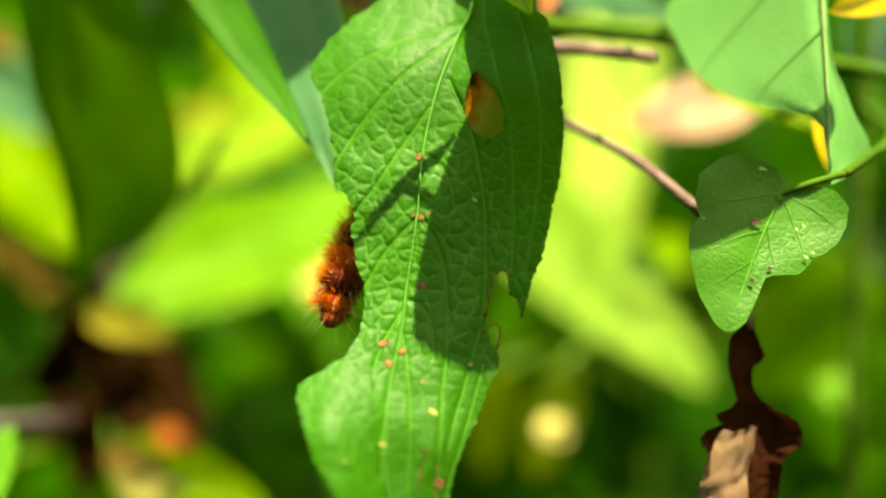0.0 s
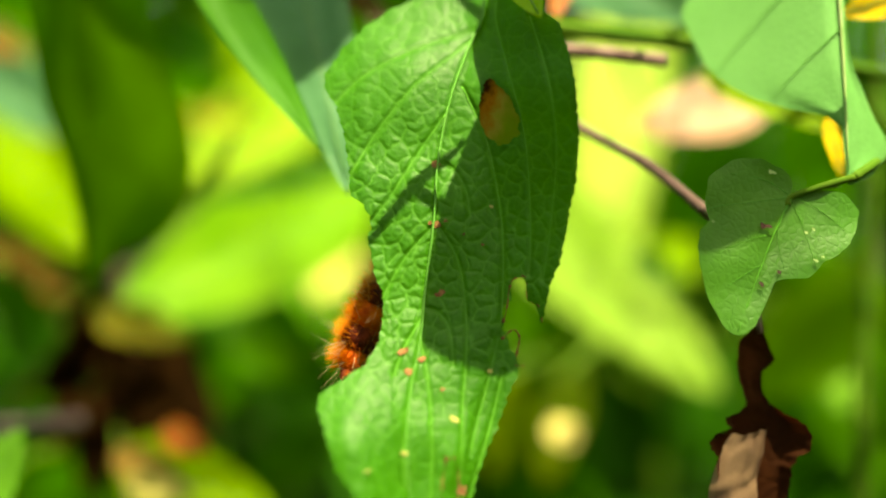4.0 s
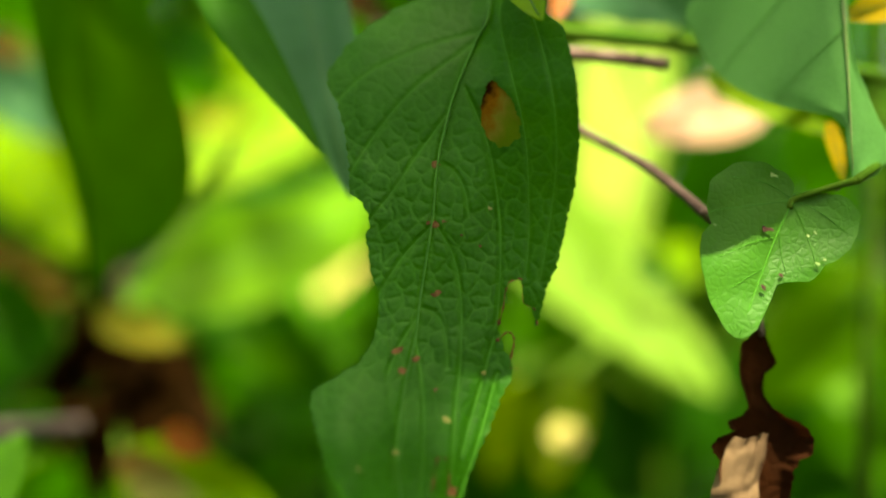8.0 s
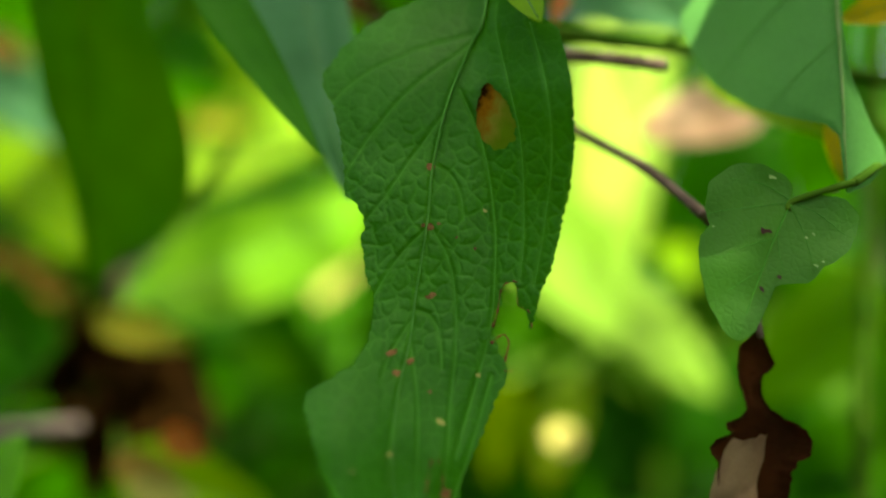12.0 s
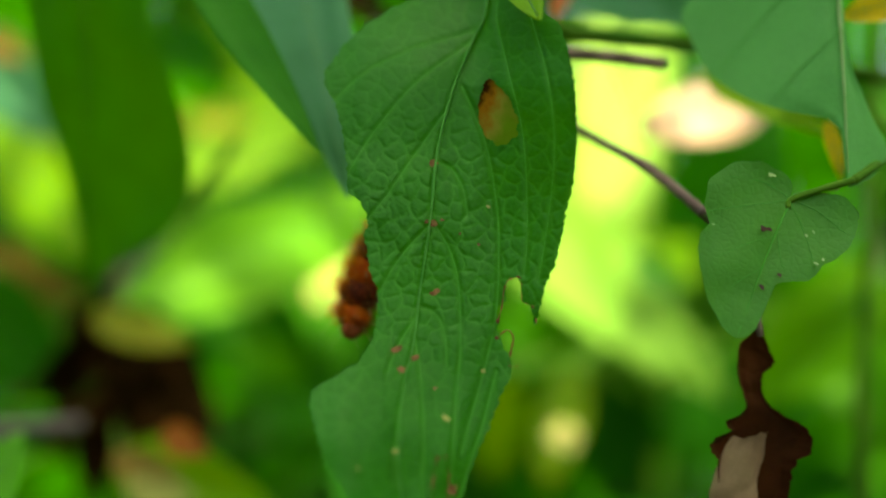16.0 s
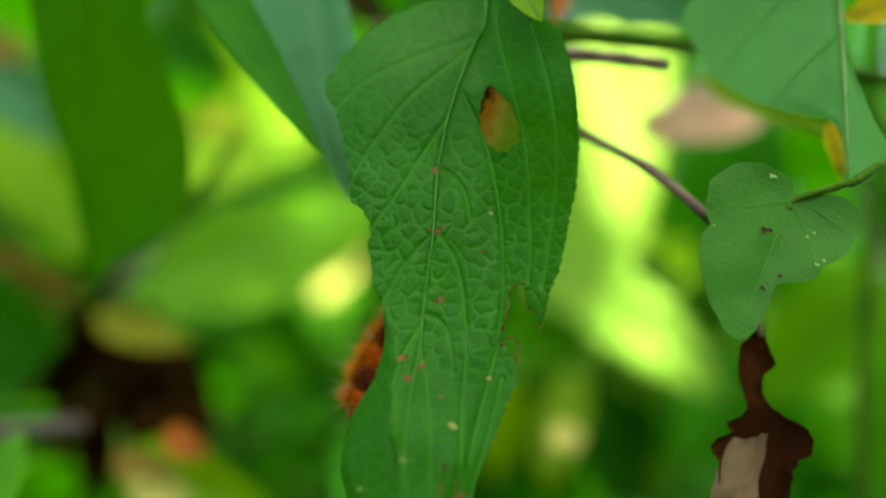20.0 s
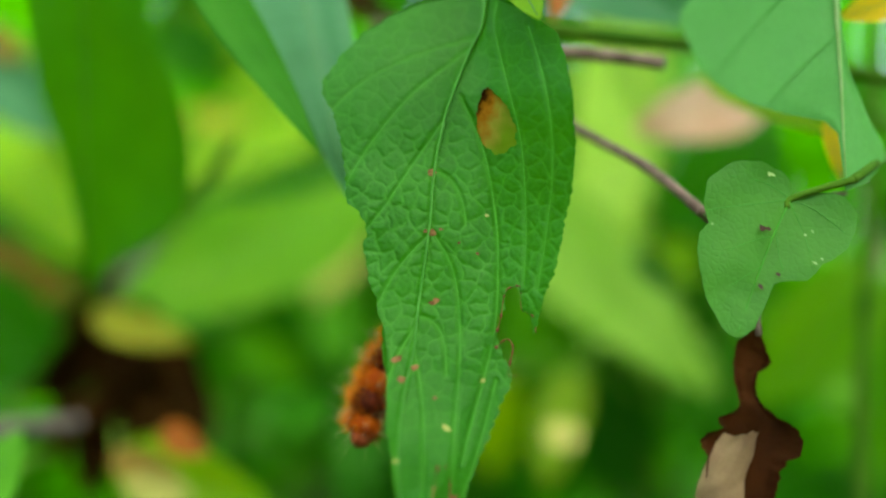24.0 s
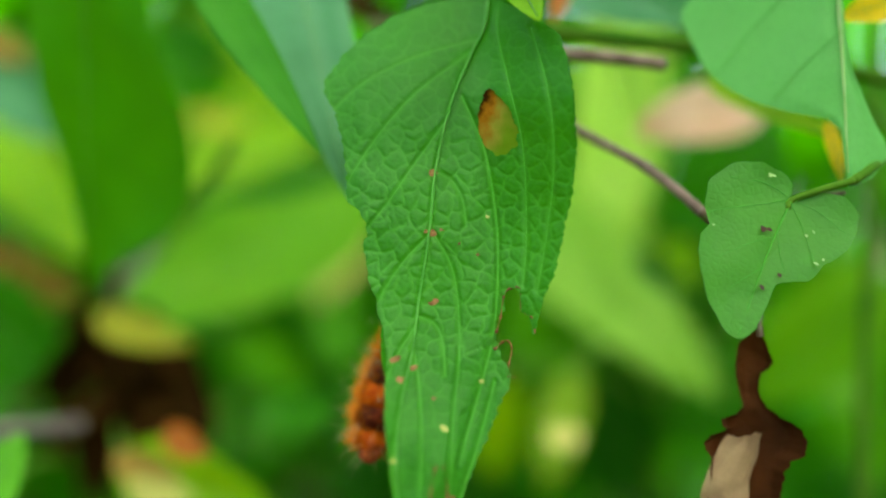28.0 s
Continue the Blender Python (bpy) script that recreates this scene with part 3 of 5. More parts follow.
def skin_material():
    m, n, l, bsdf, out = material("dry_skin")
    co = n.new("ShaderNodeTexCoord").outputs["Object"]
    sep = n.new("ShaderNodeSeparateXYZ")
    l.new(co, sep.inputs[0])
    edge = n.new("ShaderNodeTexNoise")
    edge.inputs["Scale"].default_value = 260
    edge.inputs["Detail"].default_value = 5
    l.new(co, edge.inputs["Vector"])
    add = n.new("ShaderNodeMath")
    add.operation = "MULTIPLY_ADD"
    add.inputs[1].default_value = 0.010
    l.new(edge.outputs["Fac"], add.inputs[0])
    slant = n.new("ShaderNodeMath")
    slant.operation = "MULTIPLY_ADD"
    slant.inputs[1].default_value = -0.45
    l.new(sep.outputs["Z"], slant.inputs[0])
    l.new(sep.outputs["X"], slant.inputs[2])
    l.new(slant.outputs[0], add.inputs[2])
    span = n.new("ShaderNodeMapRange")
    span.inputs["From Min"].default_value, span.inputs["From Max"].default_value = -0.0025, 0.0090
    l.new(add.outputs[0], span.inputs["Value"])
    ramp = n.new("ShaderNodeValToRGB")
    ramp.color_ramp.elements[0].color, ramp.color_ramp.elements[1].color = (0.045, 0.014, 0.001, 1), (0.14, 0.24, 0.012, 1)
    low_stop = ramp.color_ramp.elements.new(0.24)
    low_stop.color = (0.33, 0.13, 0.010, 1)
    mid_stop = ramp.color_ramp.elements.new(0.52)
    mid_stop.color = (0.28, 0.25, 0.035, 1)
    l.new(span.outputs[0], ramp.inputs["Fac"])
    colour = ramp.outputs["Color"]
    l.new(colour, bsdf.inputs["Base Color"])
    bsdf.inputs["Roughness"].default_value = 0.9
    bsdf.inputs["Specular IOR Level"].default_value = 0.05
    tr = n.new("ShaderNodeBsdfTranslucent")
    l.new(colour, tr.inputs["Color"])
    mix = n.new("ShaderNodeMixShader")
    mix.inputs[0].default_value = 0.5
    l.new(bsdf.outputs[0], mix.inputs[1])
    l.new(tr.outputs[0], mix.inputs[2])
    l.new(mix.outputs[0], out.inputs["Surface"])
    return m


SKIN = skin_material()
BARK = plain_material("bark", (0.06, 0.04, 0.03), (0.14, 0.10, 0.07), 40, 0.9, 0.8)
GREY = plain_material("grey_twig", (0.07, 0.06, 0.055), (0.13, 0.11, 0.10), 90, 0.8, 0.4)
OLIVE = plain_material("olive_stem", (0.03, 0.11, 0.005), (0.06, 0.14, 0.010), 60, 0.8, 0.3, 0.1)
ground()
main_leaf_ob = main_leaf()

# ---- leaves near the eaten leaf ----
leaf("big_leaf", (-0.1180, 0.4009, 0.8785), (-0.1336, 0.4541, 0.7329), 0.11, BROAD, "broad dark green leaf hanging with its point down", 0, "wide", fold=(0.1, 0.25), seed=2, veins=0, rib_r=0.2,
           sides=([(0, 0.02), (0.15, 0.12), (0.33, 0.117), (0.5, 0.095), (0.72, 0.045), (0.88, 0.02), (1, 0.004)], [(0, 0.02), (0.12, 0.10), (0.33, 0.15), (0.42, 0.20), (0.55, 0.25), (0.64, 0.26), (0.73, 0.25), (0.8, 0.21), (0.87, 0.13), (0.93, 0.06), (1, 0.004)]))
folded = leaf("folded_leaf", (-0.0534, 0.405, 0.8687), (-0.0287, 0.364, 0.7679), 0.06, BLUE, "folded dull green leaf behind the eaten leaf", 0, "oval", fold=(-0.10, 0.1), seed=3, wave=0.02, veins=0, rib_r=0.3,
              sides=([(0, 0.02), (0.15, 0.20), (0.3, 0.23), (0.42, 0.20), (0.6, 0.125), (0.8, 0.06), (0.92, 0.03), (1, 0.004)], [(0, 0.02), (0.15, 0.08), (0.4, 0.12), (0.7, 0.11), (1, 0.004)]))
at = folded.matrix_basis.inverted() @ hang((-0.0890, 0.388, 0.8592), (-0.0279, 0.352, 0.7668), 8)
v, f, rib = blade_mesh(0.103063, 0.015803, "lance", 0.0, 0.1, 0.03, seed=9)
part("turned_edge", mesh_of(v, f), BROAD, folded, "turned-over bright green edge").matrix_basis = at
upper = leaf("upper_leaf", (0.1156, 0.362, 0.8577), (0.1143, 0.340, 0.7675), 0.06, MATT, "smooth green leaf folded along its pale midrib", 0, "oval", fold=(-0.55, -0.6), seed=4, veins=0, rib_r=1.1, vein_mat=PALE_RIB, bend=0.02, wave=0.03,
             sides=([(0, 0.05), (0.15, 0.30), (0.345, 0.45), (0.45, 0.415), (0.535, 0.385), (0.605, 0.34), (0.66, 0.275), (0.73, 0.155), (0.77, 0.05), (0.79, 0.012), (1, 0.006)], [(0, 0.02), (0.5, 0.02), (0.6, 0.03), (0.735, 0.09), (0.85, 0.17), (0.94, 0.11), (1, 0.004)]))


def heart_leaf():
    """A small heart-shaped leaf spread round the end of its stalk; one lobe is nibbled along its lower edge."""
    base, tip = Vector((0.0977, 0.340, 0.7636)), Vector((0.0784, 0.324, 0.7259))
    at = hang(base, tip, 0)
    length = (tip - base).length
    top = thing("heart_leaf", at, "small heart-shaped leaf with holes and a nibbled edge", "leaf")
    # reach of the rim at each angle from the tip's direction, as a share of the length; negative angles are the whole lobe
    rim = [(-165, 0.10), (-130, 0.20), (-110, 0.31), (-89, 0.447), (-71, 0.554), (-55, 0.585), (-45, 0.58), (-41, 0.68), (-33, 0.755), (-26, 0.81), (-11.6, 0.926), (-4, 0.985), (0, 1.0), (3, 0.96), (6.5, 0.86), (7.8, 0.66), (9.5, 0.575), (14, 0.55), (31, 0.525), (46, 0.45), (71, 0.447), (88, 0.436), (103, 0.424), (117, 0.345), (131, 0.17), (150, 0.10)]
    rings, spokes = 16, 150
    cup = lambda x, z: -0.10 * abs(x) - 0.9 * max(0.0, z) ** 2 / length + 0.0011 * noise.noise(Vector((x * 90, z * 90, 5)))
    verts, faces = [], []
    for i in range(rings + 1):
        for k in range(spokes + 1):
            deg = -165 + 315 * k / spokes
            r = profile(rim, deg) * length * (1 + 0.02 * noise.noise(Vector((deg * 0.12, 1, 1)))) * (0.004 + 0.996 * i / rings)
            x, z = r * math.sin(radians(deg)), -r * math.cos(radians(deg))
            verts.append(Vector((x, cup(x, z), z)))
    w = spokes + 1
    for i in range(rings):
        for k in range(spokes):
            a = i * w + k
            faces.append((a, a + w, a + w + 1, a + 1))
    part("blade", mesh_of(verts, faces), PALE, top)

    def vein(name, pts, r0, r1):
        part(name, tube([Vector((x * length, cup(x * length, z * length) - 0.0003, z * length)) for x, z in pts], r0, r1, 16, 6, flat=0.7), VEIN, top)

    vein("midrib", [(0, 0), (-0.015, -0.3), (-0.012, -0.6), (0, -0.97)], 0.00042, 0.00012)
    for pts in ([(0, 0), (-0.2, 0.01), (-0.42, -0.08)], [(0, 0), (-0.18, -0.14), (-0.42, -0.32), (-0.46, -0.4)], [(-0.01, -0.28), (-0.14, -0.4), (-0.30, -0.60)], [(-0.01, -0.5), (-0.1, -0.64), (-0.16, -0.74)],
                [(0, 0), (0.18, 0.0), (0.38, -0.06)], [(0, -0.02), (0.14, -0.16), (0.28, -0.36)], [(-0.01, -0.24), (0.06, -0.38), (0.12, -0.48)]):
        vein("vein", pts, 0.00013, 0.00007)
    inv = at.inverted()
    part("stalk", tube([inv @ Vector((0.1157, 0.341, 0.7692)), inv @ Vector((0.1060, 0.340, 0.7665)), Vector((0, 0, 0)), Vector((0, -0.0003, -0.003))], 0.0011, 0.0008, 18, 7), OLIVE, top)
    return top


heart = heart_leaf()


# two side veins pressed into the upper leaf
UPPER_LONG = (Vector((0.1156, 0.362, 0.8577)) - Vector((0.1143, 0.340, 0.7675))).length
for line in ([(0.0, 0.50), (-0.05, 0.545), (-0.12, 0.61), (-0.20, 0.70)], [(0.0, 0.20), (-0.10, 0.30), (-0.20, 0.40), (-0.29, 0.50), (-0.36, 0.60)]):
    pts = [Vector((a * UPPER_LONG, UPPER_LONG * 0.02 * b * b + abs(a) * UPPER_LONG * 0.55 - 0.0007, -b * UPPER_LONG)) for a, b in line]
    part("vein", tube(pts, 0.00026, 0.00012, 20, 6, flat=0.5), VEIN, upper)


def specks(holder, marks, mat, name="speck"):
    """Small marks laid on a leaf's blade, given by their place on it and radius."""
    rng = random.Random(8)
    for x, z, y, r in marks:
        k = 8
        pv = [Vector((x, y, z))]
        for i in range(k):
            a = 2 * math.pi * i / k
            rr = r * rng.uniform(0.6, 1.3)
            pv.append(Vector((x + rr * math.cos(a), y, z + 0.7 * rr * math.sin(a))))
        part(name, mesh_of(pv, [(0, 1 + (i + 1) % k, 1 + i) for i in range(k)]), mat, holder)


DARK_SPOT = plain_material("dark_spot", (0.03, 0.012, 0.008), (0.06, 0.025, 0.012), 400, 0.8, 0.3)
LIGHT_SPOT = plain_material("light_spot", (0.20, 0.36, 0.10), (0.30, 0.45, 0.16), 400, 0.8, 0.3)
specks(heart, [(-0.0046, -0.0128, -0.0016, 0.0013), (-0.0030, -0.0122, -0.0016, 0.0009), (0.0010, -0.0288, -0.0014, 0.0010), (0.0042, -0.0232, -0.0016, 0.0008)], DARK_SPOT, "hole")
specks(heart, [(-0.0085, 0.0030, -0.0022, 0.0009), (-0.0074, 0.0032, -0.0022, 0.0006), (0.0085, -0.0070, -0.0022, 0.0006), (0.0070, -0.0090, -0.0022, 0.0006), (0.0120, -0.0155, -0.0026, 0.0007), (0.0135, -0.0135, -0.0026, 0.0005), (-0.0180, -0.0195, -0.003, 0.0005)], LIGHT_SPOT)


def dead_leaf():
    """A withered leaf: a dark rolled neck and lobes, with a tan fold of its underside."""
    top = thing("dead_leaf", pose(0.0912, 0.350, 0.7282), "withered dark brown leaf, curled, with a tan underside fold", "dead leaf")
    s = 0.000162
    n, m = 110, 20
    mid = [(5, 0), (-10, -35), (-9, -75), (-15, -95), (-12, -120), (-5, -150), (-5, -210), (-8, -290), (-12, -380)]
    left = [(0, 4), (0.04, 12), (0.09, 28), (0.2, 36), (0.24, 28), (0.30, 19), (0.38, 20), (0.415, 36), (0.44, 68), (0.465, 62), (0.485, 52), (0.51, 94), (0.57, 97), (0.62, 85), (0.68, 80), (1, 76)]
    right = [(0, 4), (0.04, 14), (0.09, 28), (0.17, 38), (0.205, 34), (0.235, 21), (0.3, 18), (0.38, 25), (0.42, 46), (0.447, 72), (0.474, 88), (0.52, 97), (0.57, 96), (0.62, 72), (0.68, 62), (1, 58)]
    line = curve_points([(a, 0, b) for a, b in mid], n)
    verts, faces = [], []
    for i in range(n + 1):
        q = i / n
        for j in range(-m, m + 1):
            t = j / m
            w = profile(left if t < 0 else right, -line[i].z / 380) * (1 + 0.07 * noise.noise(Vector((q * 17, 3 * (t > 0), 1))) + 0.10 * noise.noise(Vector((q * 60, 3 * (t > 0), 5))))
            curl = 0.7 * smooth(0.6, 1.0, abs(t))
            x = t * w
            y = -0.45 * w * abs(t) ** 2 * (0.4 + curl) + 7 * noise.noise(Vector((q * 9, t * 1.5, 4))) + 10 * math.sin(q * 9) * 0.5
            verts.append(Vector((line[i].x + x * (1 - 0.12 * curl), y, line[i].z - 10 * t * t * noise.noise(Vector((q * 5, t, 0))))) * s)
    w = 2 * m + 1
    for i in range(n):
        for j in range(2 * m):
            a = i * w + j
            faces.append((a, a + w, a + w + 1, a + 1))
    part("blade", mesh_of(verts, faces), DEAD, top)
    # the fold that shows the tan underside
    verts, faces = [], []
    for i in range(25):
        q = i / 24
        for j in range(13):
            t = j / 12
            x = -56 - 36 * min(1, q * 2.2) + (68 + 16 * min(1, q * 2.2)) * t + 5 * noise.noise(Vector((q * 6, t, 7)))
            z = -198 - 190 * q + 14 * t + 8 * noise.noise(Vector((t * 5, q * 2, 3)))
            y = -26 - 20 * math.sin(math.pi * t) + 5 * noise.noise(Vector((q * 4, t * 5, 11))) + 3 * math.sin(t * 19 + q * 4) + 5 * max(0.0, math.sin(q * 13 + 1.5 * t)) ** 6
            verts.append(Vector((x, y, z)) * s)
    for i in range(24):
        for j in range(12):
            a = i * 13 + j
            faces.append((a, a + 13, a + 14, a + 1))
    part("underside_fold", mesh_of(verts, faces), TAN, top, "tan wrinkled underside")
    part("stalk", tube([Vector((3, -3, -20)) * s, Vector((0, 0, 10)) * s, Vector((10, 60, 70)) * s, Vector((45, 90, 130)) * s, Vector((100, 60, 225)) * s, Vector((140, 0, 242)) * s], 0.0009, 0.0007, 14, 6), TWIG, top)
    return top


dead_leaf_ob = dead_leaf()

# ---- twigs and stems ----
def stem(name, points, r0, r1, mat, label, knobs=0.15, buds=()):
    top = thing(name, Matrix(), label, "twig")
    part("shaft", tube(points, r0, r1, 40, 10, knobs), mat, top)
    for p, r in buds:
        q = Vector(p)
        part("bud", tube([q + Vector((-r * 1.5, 0, r)), q, q + Vector((r * 1.4, 0, -r * 1.1))], r, r * 0.45, 8, 8), mat, top)
    return top


stem("twig", [(-0.0168, 0.430, 0.8301), (0.0183, 0.410, 0.8082), (0.0440, 0.385, 0.7874), (0.0625, 0.368, 0.7744), (0.0777, 0.350, 0.7583)], 0.001609, 0.001544, TWIG, "bare reddish-brown twig with a cut end", 0.1, [((0.0770, 0.350, 0.7593), 0.001787)])
stem("twig", [(0.0136, 0.385, 0.8131), (0.0399, 0.380, 0.8109), (0.0557, 0.380, 0.8095), (0.0699, 0.380, 0.8077)], 0.001941, 0.002117, TWIG, "short dark brown twig stub with a pale scar", 0.12)
stem("green_stem", [(0.0067, 0.400, 0.8245), (0.0401, 0.400, 0.8211), (0.0661, 0.400, 0.8185), (0.0940, 0.400, 0.8152), (0.1629, 0.410, 0.8054)], 0.003157, 0.002414, OLIVE, "smooth green leaf-bearing stem", 0.05)
stem("upright_stem", [(0.1698, 0.470, 0.8790), (0.1667, 0.470, 0.7720), (0.1641, 0.470, 0.7240), (0.1628, 0.470, 0.6498), (0.175, 0.49, 0.3), (0.18, 0.52, -0.02)], 0.002182, 0.003055, OLIVE, "upright olive-brown stem rising from the ground", 0.08)
upright = bpy.data.objects["upright_stem"]
for node_at in ((0.1628, 0.470, 0.6581), (0.1645, 0.470, 0.7284), (0.1667, 0.470, 0.7742)):
    q = Vector(node_at)
    part("node", tube([q - Vector((0.0004, 0, 0.004)), q, q + Vector((0.0004, 0, 0.004))], 0.0029, 0.0029, 8, 10, 0.2), OLIVE, upright)
stem("side_stem", [(0.1157, 0.341, 0.7692), (0.1260, 0.352, 0.7745), (0.1515, 0.400, 0.7855), (0.1678, 0.470, 0.8026)], 0.001263, 0.001746, OLIVE, "thin green side stem", 0.05)
stem("grey_twig", [(-0.2423, 0.500, 0.6736), (-0.1820, 0.500, 0.6755), (-0.1588, 0.500, 0.6773), (-0.1513, 0.510, 0.6764)], 0.003714, 0.002785, GREY, "pale grey twig lying among the leaves", 0.1)
stem("trailing_stem", [(-0.0845, 0.500, 0.7943), (-0.1019, 0.500, 0.7723), (-0.1356, 0.500, 0.7451), (-0.1519, 0.540, 0.7302), (-0.1952, 0.720, 0.6902)], 0.002553, 0.001625, OLIVE, "dull green trailing stem", 0.05)

# ---- unseen twig added overhead, whose leaves shade parts of the leaves below ----
def shade_twig():
    top = thing("shade_twig", Matrix(), "unseen leafy green twig added to shade the leaves below", "twig")
    part("shaft", tube([(0.30, 0.34, 0.92), (0.16, 0.405, 0.90), (0.09, 0.375, 0.885), (0.05, 0.302, 0.862), (0.012, 0.298, 0.866)], 0.0022, 0.0010, 24, 8, 0.1), TWIG, top)
    part("side_shoot", tube([(0.20, 0.39, 0.907), (0.17, 0.42, 0.90), (0.1698, 0.470, 0.8768)], 0.002, 0.002, 16, 8, 0.1), TWIG, top)
    part("side_shoot", tube([(0.05, 0.302, 0.862), (0.02, 0.330, 0.905), (-0.02, 0.358, 0.932)], 0.0014, 0.0010, 16, 8, 0.1), TWIG, top)
    flat = SUN_WAY.to_track_quat("-Y", "Z").to_matrix().to_4x4()
    for target, far, turn, length, width in SHADE_LEAVES:
        at = Vector(target) + SUN_WAY * far
        v, f, rib = blade_mesh(length, width, "oval", 0.05, 0.05, 0.05, n=14, m=6, seed=5)
        ob = part("leaf", mesh_of(v, f), FRESH, top)
        ob.matrix_basis = Matrix.Translation(at) @ flat @ Matrix.Rotation(radians(turn), 4, "Y") @ Matrix.Translation((0, 0, length / 2))
        part("midrib", tube(rib[::2], 0.0008, 0.0003, 10, 6), VEIN_DULL, ob)
    return top


# spot to shade, distance towards the sun, turn, length and width of each added leaf
SHADE_LEAVES = [
    ((0.020, 0.330, 0.757), 0.105, 78, 0.050, 0.047),
    ((0.087, 0.3255, 0.791), 0.100, 88, 0.070, 0.015),
    ((-0.008, 0.330, 0.770), 0.100, 83, 0.032, 0.0026),
    ((-0.050, 0.395, 0.822), 0.120, 88, 0.054, 0.046),
]
shade_twig()

def moving_shade_twig():
    """A second leafy twig, unseen and added; it swings before the sun to shade the upper leaf."""
    top = thing("moving_shade_twig", Matrix(), "unseen leafy twig added overhead, moved in to shade the upper leaf", "twig")
    flat = SUN_WAY.to_track_quat("-Y", "Z").to_matrix().to_4x4()
    mid_at = Vector((0.112, 0.376, 0.812)) + SUN_WAY * 0.15
    part("shaft", tube([mid_at + Vector((0.55, 0.05, 0.12)), mid_at + Vector((0.25, 0.03, 0.05)), mid_at + Vector((0.06, 0.0, 0.004)), mid_at + Vector((-0.01, 0, 0.001))], 0.003, 0.001, 24, 8, 0.1), TWIG, top)
    for across_by, turn, length, width in ((0.0, 86, 0.125, 0.062), (0.10, 100, 0.09, 0.05), (0.17, 75, 0.09, 0.05)):
        v, f, rib = blade_mesh(length, width, "oval", 0.05, 0.05, 0.05, n=14, m=6, seed=6)
        ob = part("leaf", mesh_of(v, f), FRESH, top)
        ob.matrix_basis = Matrix.Translation(mid_at + Vector((across_by, 0.01 * across_by, across_by * 0.15))) @ flat @ Matrix.Rotation(radians(turn), 4, "Y") @ Matrix.Translation((0, 0, length / 2))
        part("midrib", tube(rib[::2], 0.0008, 0.0003, 10, 6), VEIN_DULL, ob)
    return top


moving_shade_twig_ob = moving_shade_twig()

# ---- shrubs behind ----
def shrub(label, foot, height):
    top = thing("shrub", pose(*foot), label, "shrub", "shrubs behind the eaten leaf")
    part("stem", tube([(0, 0, -0.02), (0.01, 0.01, height * 0.4), (-0.01, 0.0, height * 0.75), (0.02, 0.01, height)], 0.005, 0.0025, 24, 8, 0.08), OLIVE, top)
    top["height"] = height
    return top


def back(plant, base, tip, width, mat, twist=0.0, shape="oval", seed=1, **more):
    """A leaf of a shrub, with its stalk to the stem."""
    ob = leaf("leaf", base, tip, width, mat, "", twist, shape, veins=0, parent=plant, seed=seed, **more)
    foot = plant.matrix_basis.translation
    b = Vector(base)
    join = Vector((foot.x, foot.y, max(0.1, min(b.z - 0.03, plant["height"] - 0.02))))
    inv = ob.matrix_basis.inverted() @ plant.matrix_basis.inverted()
    part("stalk", tube([inv @ join, inv @ (join.lerp(b, 0.6) + Vector((0, 0, 0.02))), inv @ b], 0.0013, 0.0009, 12, 6), STEM, ob)
    return ob


left_shrub = shrub("leafy shrub with sunlit yellow-green leaves", (-0.20, 0.74, 0), 0.95)
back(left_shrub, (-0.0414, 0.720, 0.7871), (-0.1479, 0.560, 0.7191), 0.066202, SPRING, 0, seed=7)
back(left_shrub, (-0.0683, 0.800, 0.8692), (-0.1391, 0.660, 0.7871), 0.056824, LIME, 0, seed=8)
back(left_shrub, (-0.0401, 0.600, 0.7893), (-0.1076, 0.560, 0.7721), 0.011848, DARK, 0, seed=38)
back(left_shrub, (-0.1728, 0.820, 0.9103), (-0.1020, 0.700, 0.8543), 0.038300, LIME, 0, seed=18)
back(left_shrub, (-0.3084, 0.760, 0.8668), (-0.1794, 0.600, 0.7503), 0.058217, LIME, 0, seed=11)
back(left_shrub, (-0.2351, 0.600, 0.8561), (-0.1855, 0.580, 0.8028), 0.036211, BLUE, 0, seed=12)
back(left_shrub, (-0.2808, 0.700, 0.7861), (-0.1825, 0.620, 0.7532), 0.033704, DARK, 0, seed=13)
back(left_shrub, (-0.2451, 0.6112, 0.7332), (-0.1968, 0.6288, 0.6744), 0.057567, DARK, 0, seed=14)
back(left_shrub, (-0.2900, 0.740, 0.7091), (-0.2142, 0.660, 0.7181), 0.025998, LIME, 0, seed=15)
back(left_shrub, (-0.0832, 0.800, 0.7392), (-0.0565, 0.700, 0.6853), 0.038300, FRESH, 10, seed=16)
back(left_shrub, (-0.1333, 0.7108, 0.7239), (-0.0758, 0.7292, 0.6623), 0.063509, DARK, 0, seed=17)
# pale leaf put where the sun blows out the background
back(left_shrub, (-0.0523, 0.840, 0.7777), (-0.0735, 0.740, 0.7229), 0.033426, STRAW, 0, seed=19)
back(left_shrub, (-0.1373, 0.520, 0.6590), (-0.0719, 0.510, 0.6376), 0.036, LIME, 0, seed=20)
back(left_shrub, (-0.1650, 0.730, 0.8850), (-0.1200, 0.745, 0.8450), 0.036, DARK, 0, seed=36)
back(left_shrub, (-0.1450, 0.690, 0.8260), (-0.1050, 0.660, 0.8185), 0.013, MUSTARD, 0, seed=34)
back(left_shrub, (-0.1050, 0.610, 0.7050), (-0.0700, 0.630, 0.6800), 0.024, FRESH, 0, seed=39)
back(left_shrub, (-0.1623, 0.400, 0.6499), (-0.1447, 0.420, 0.6878), 0.020938, FRESH, 0, seed=21)

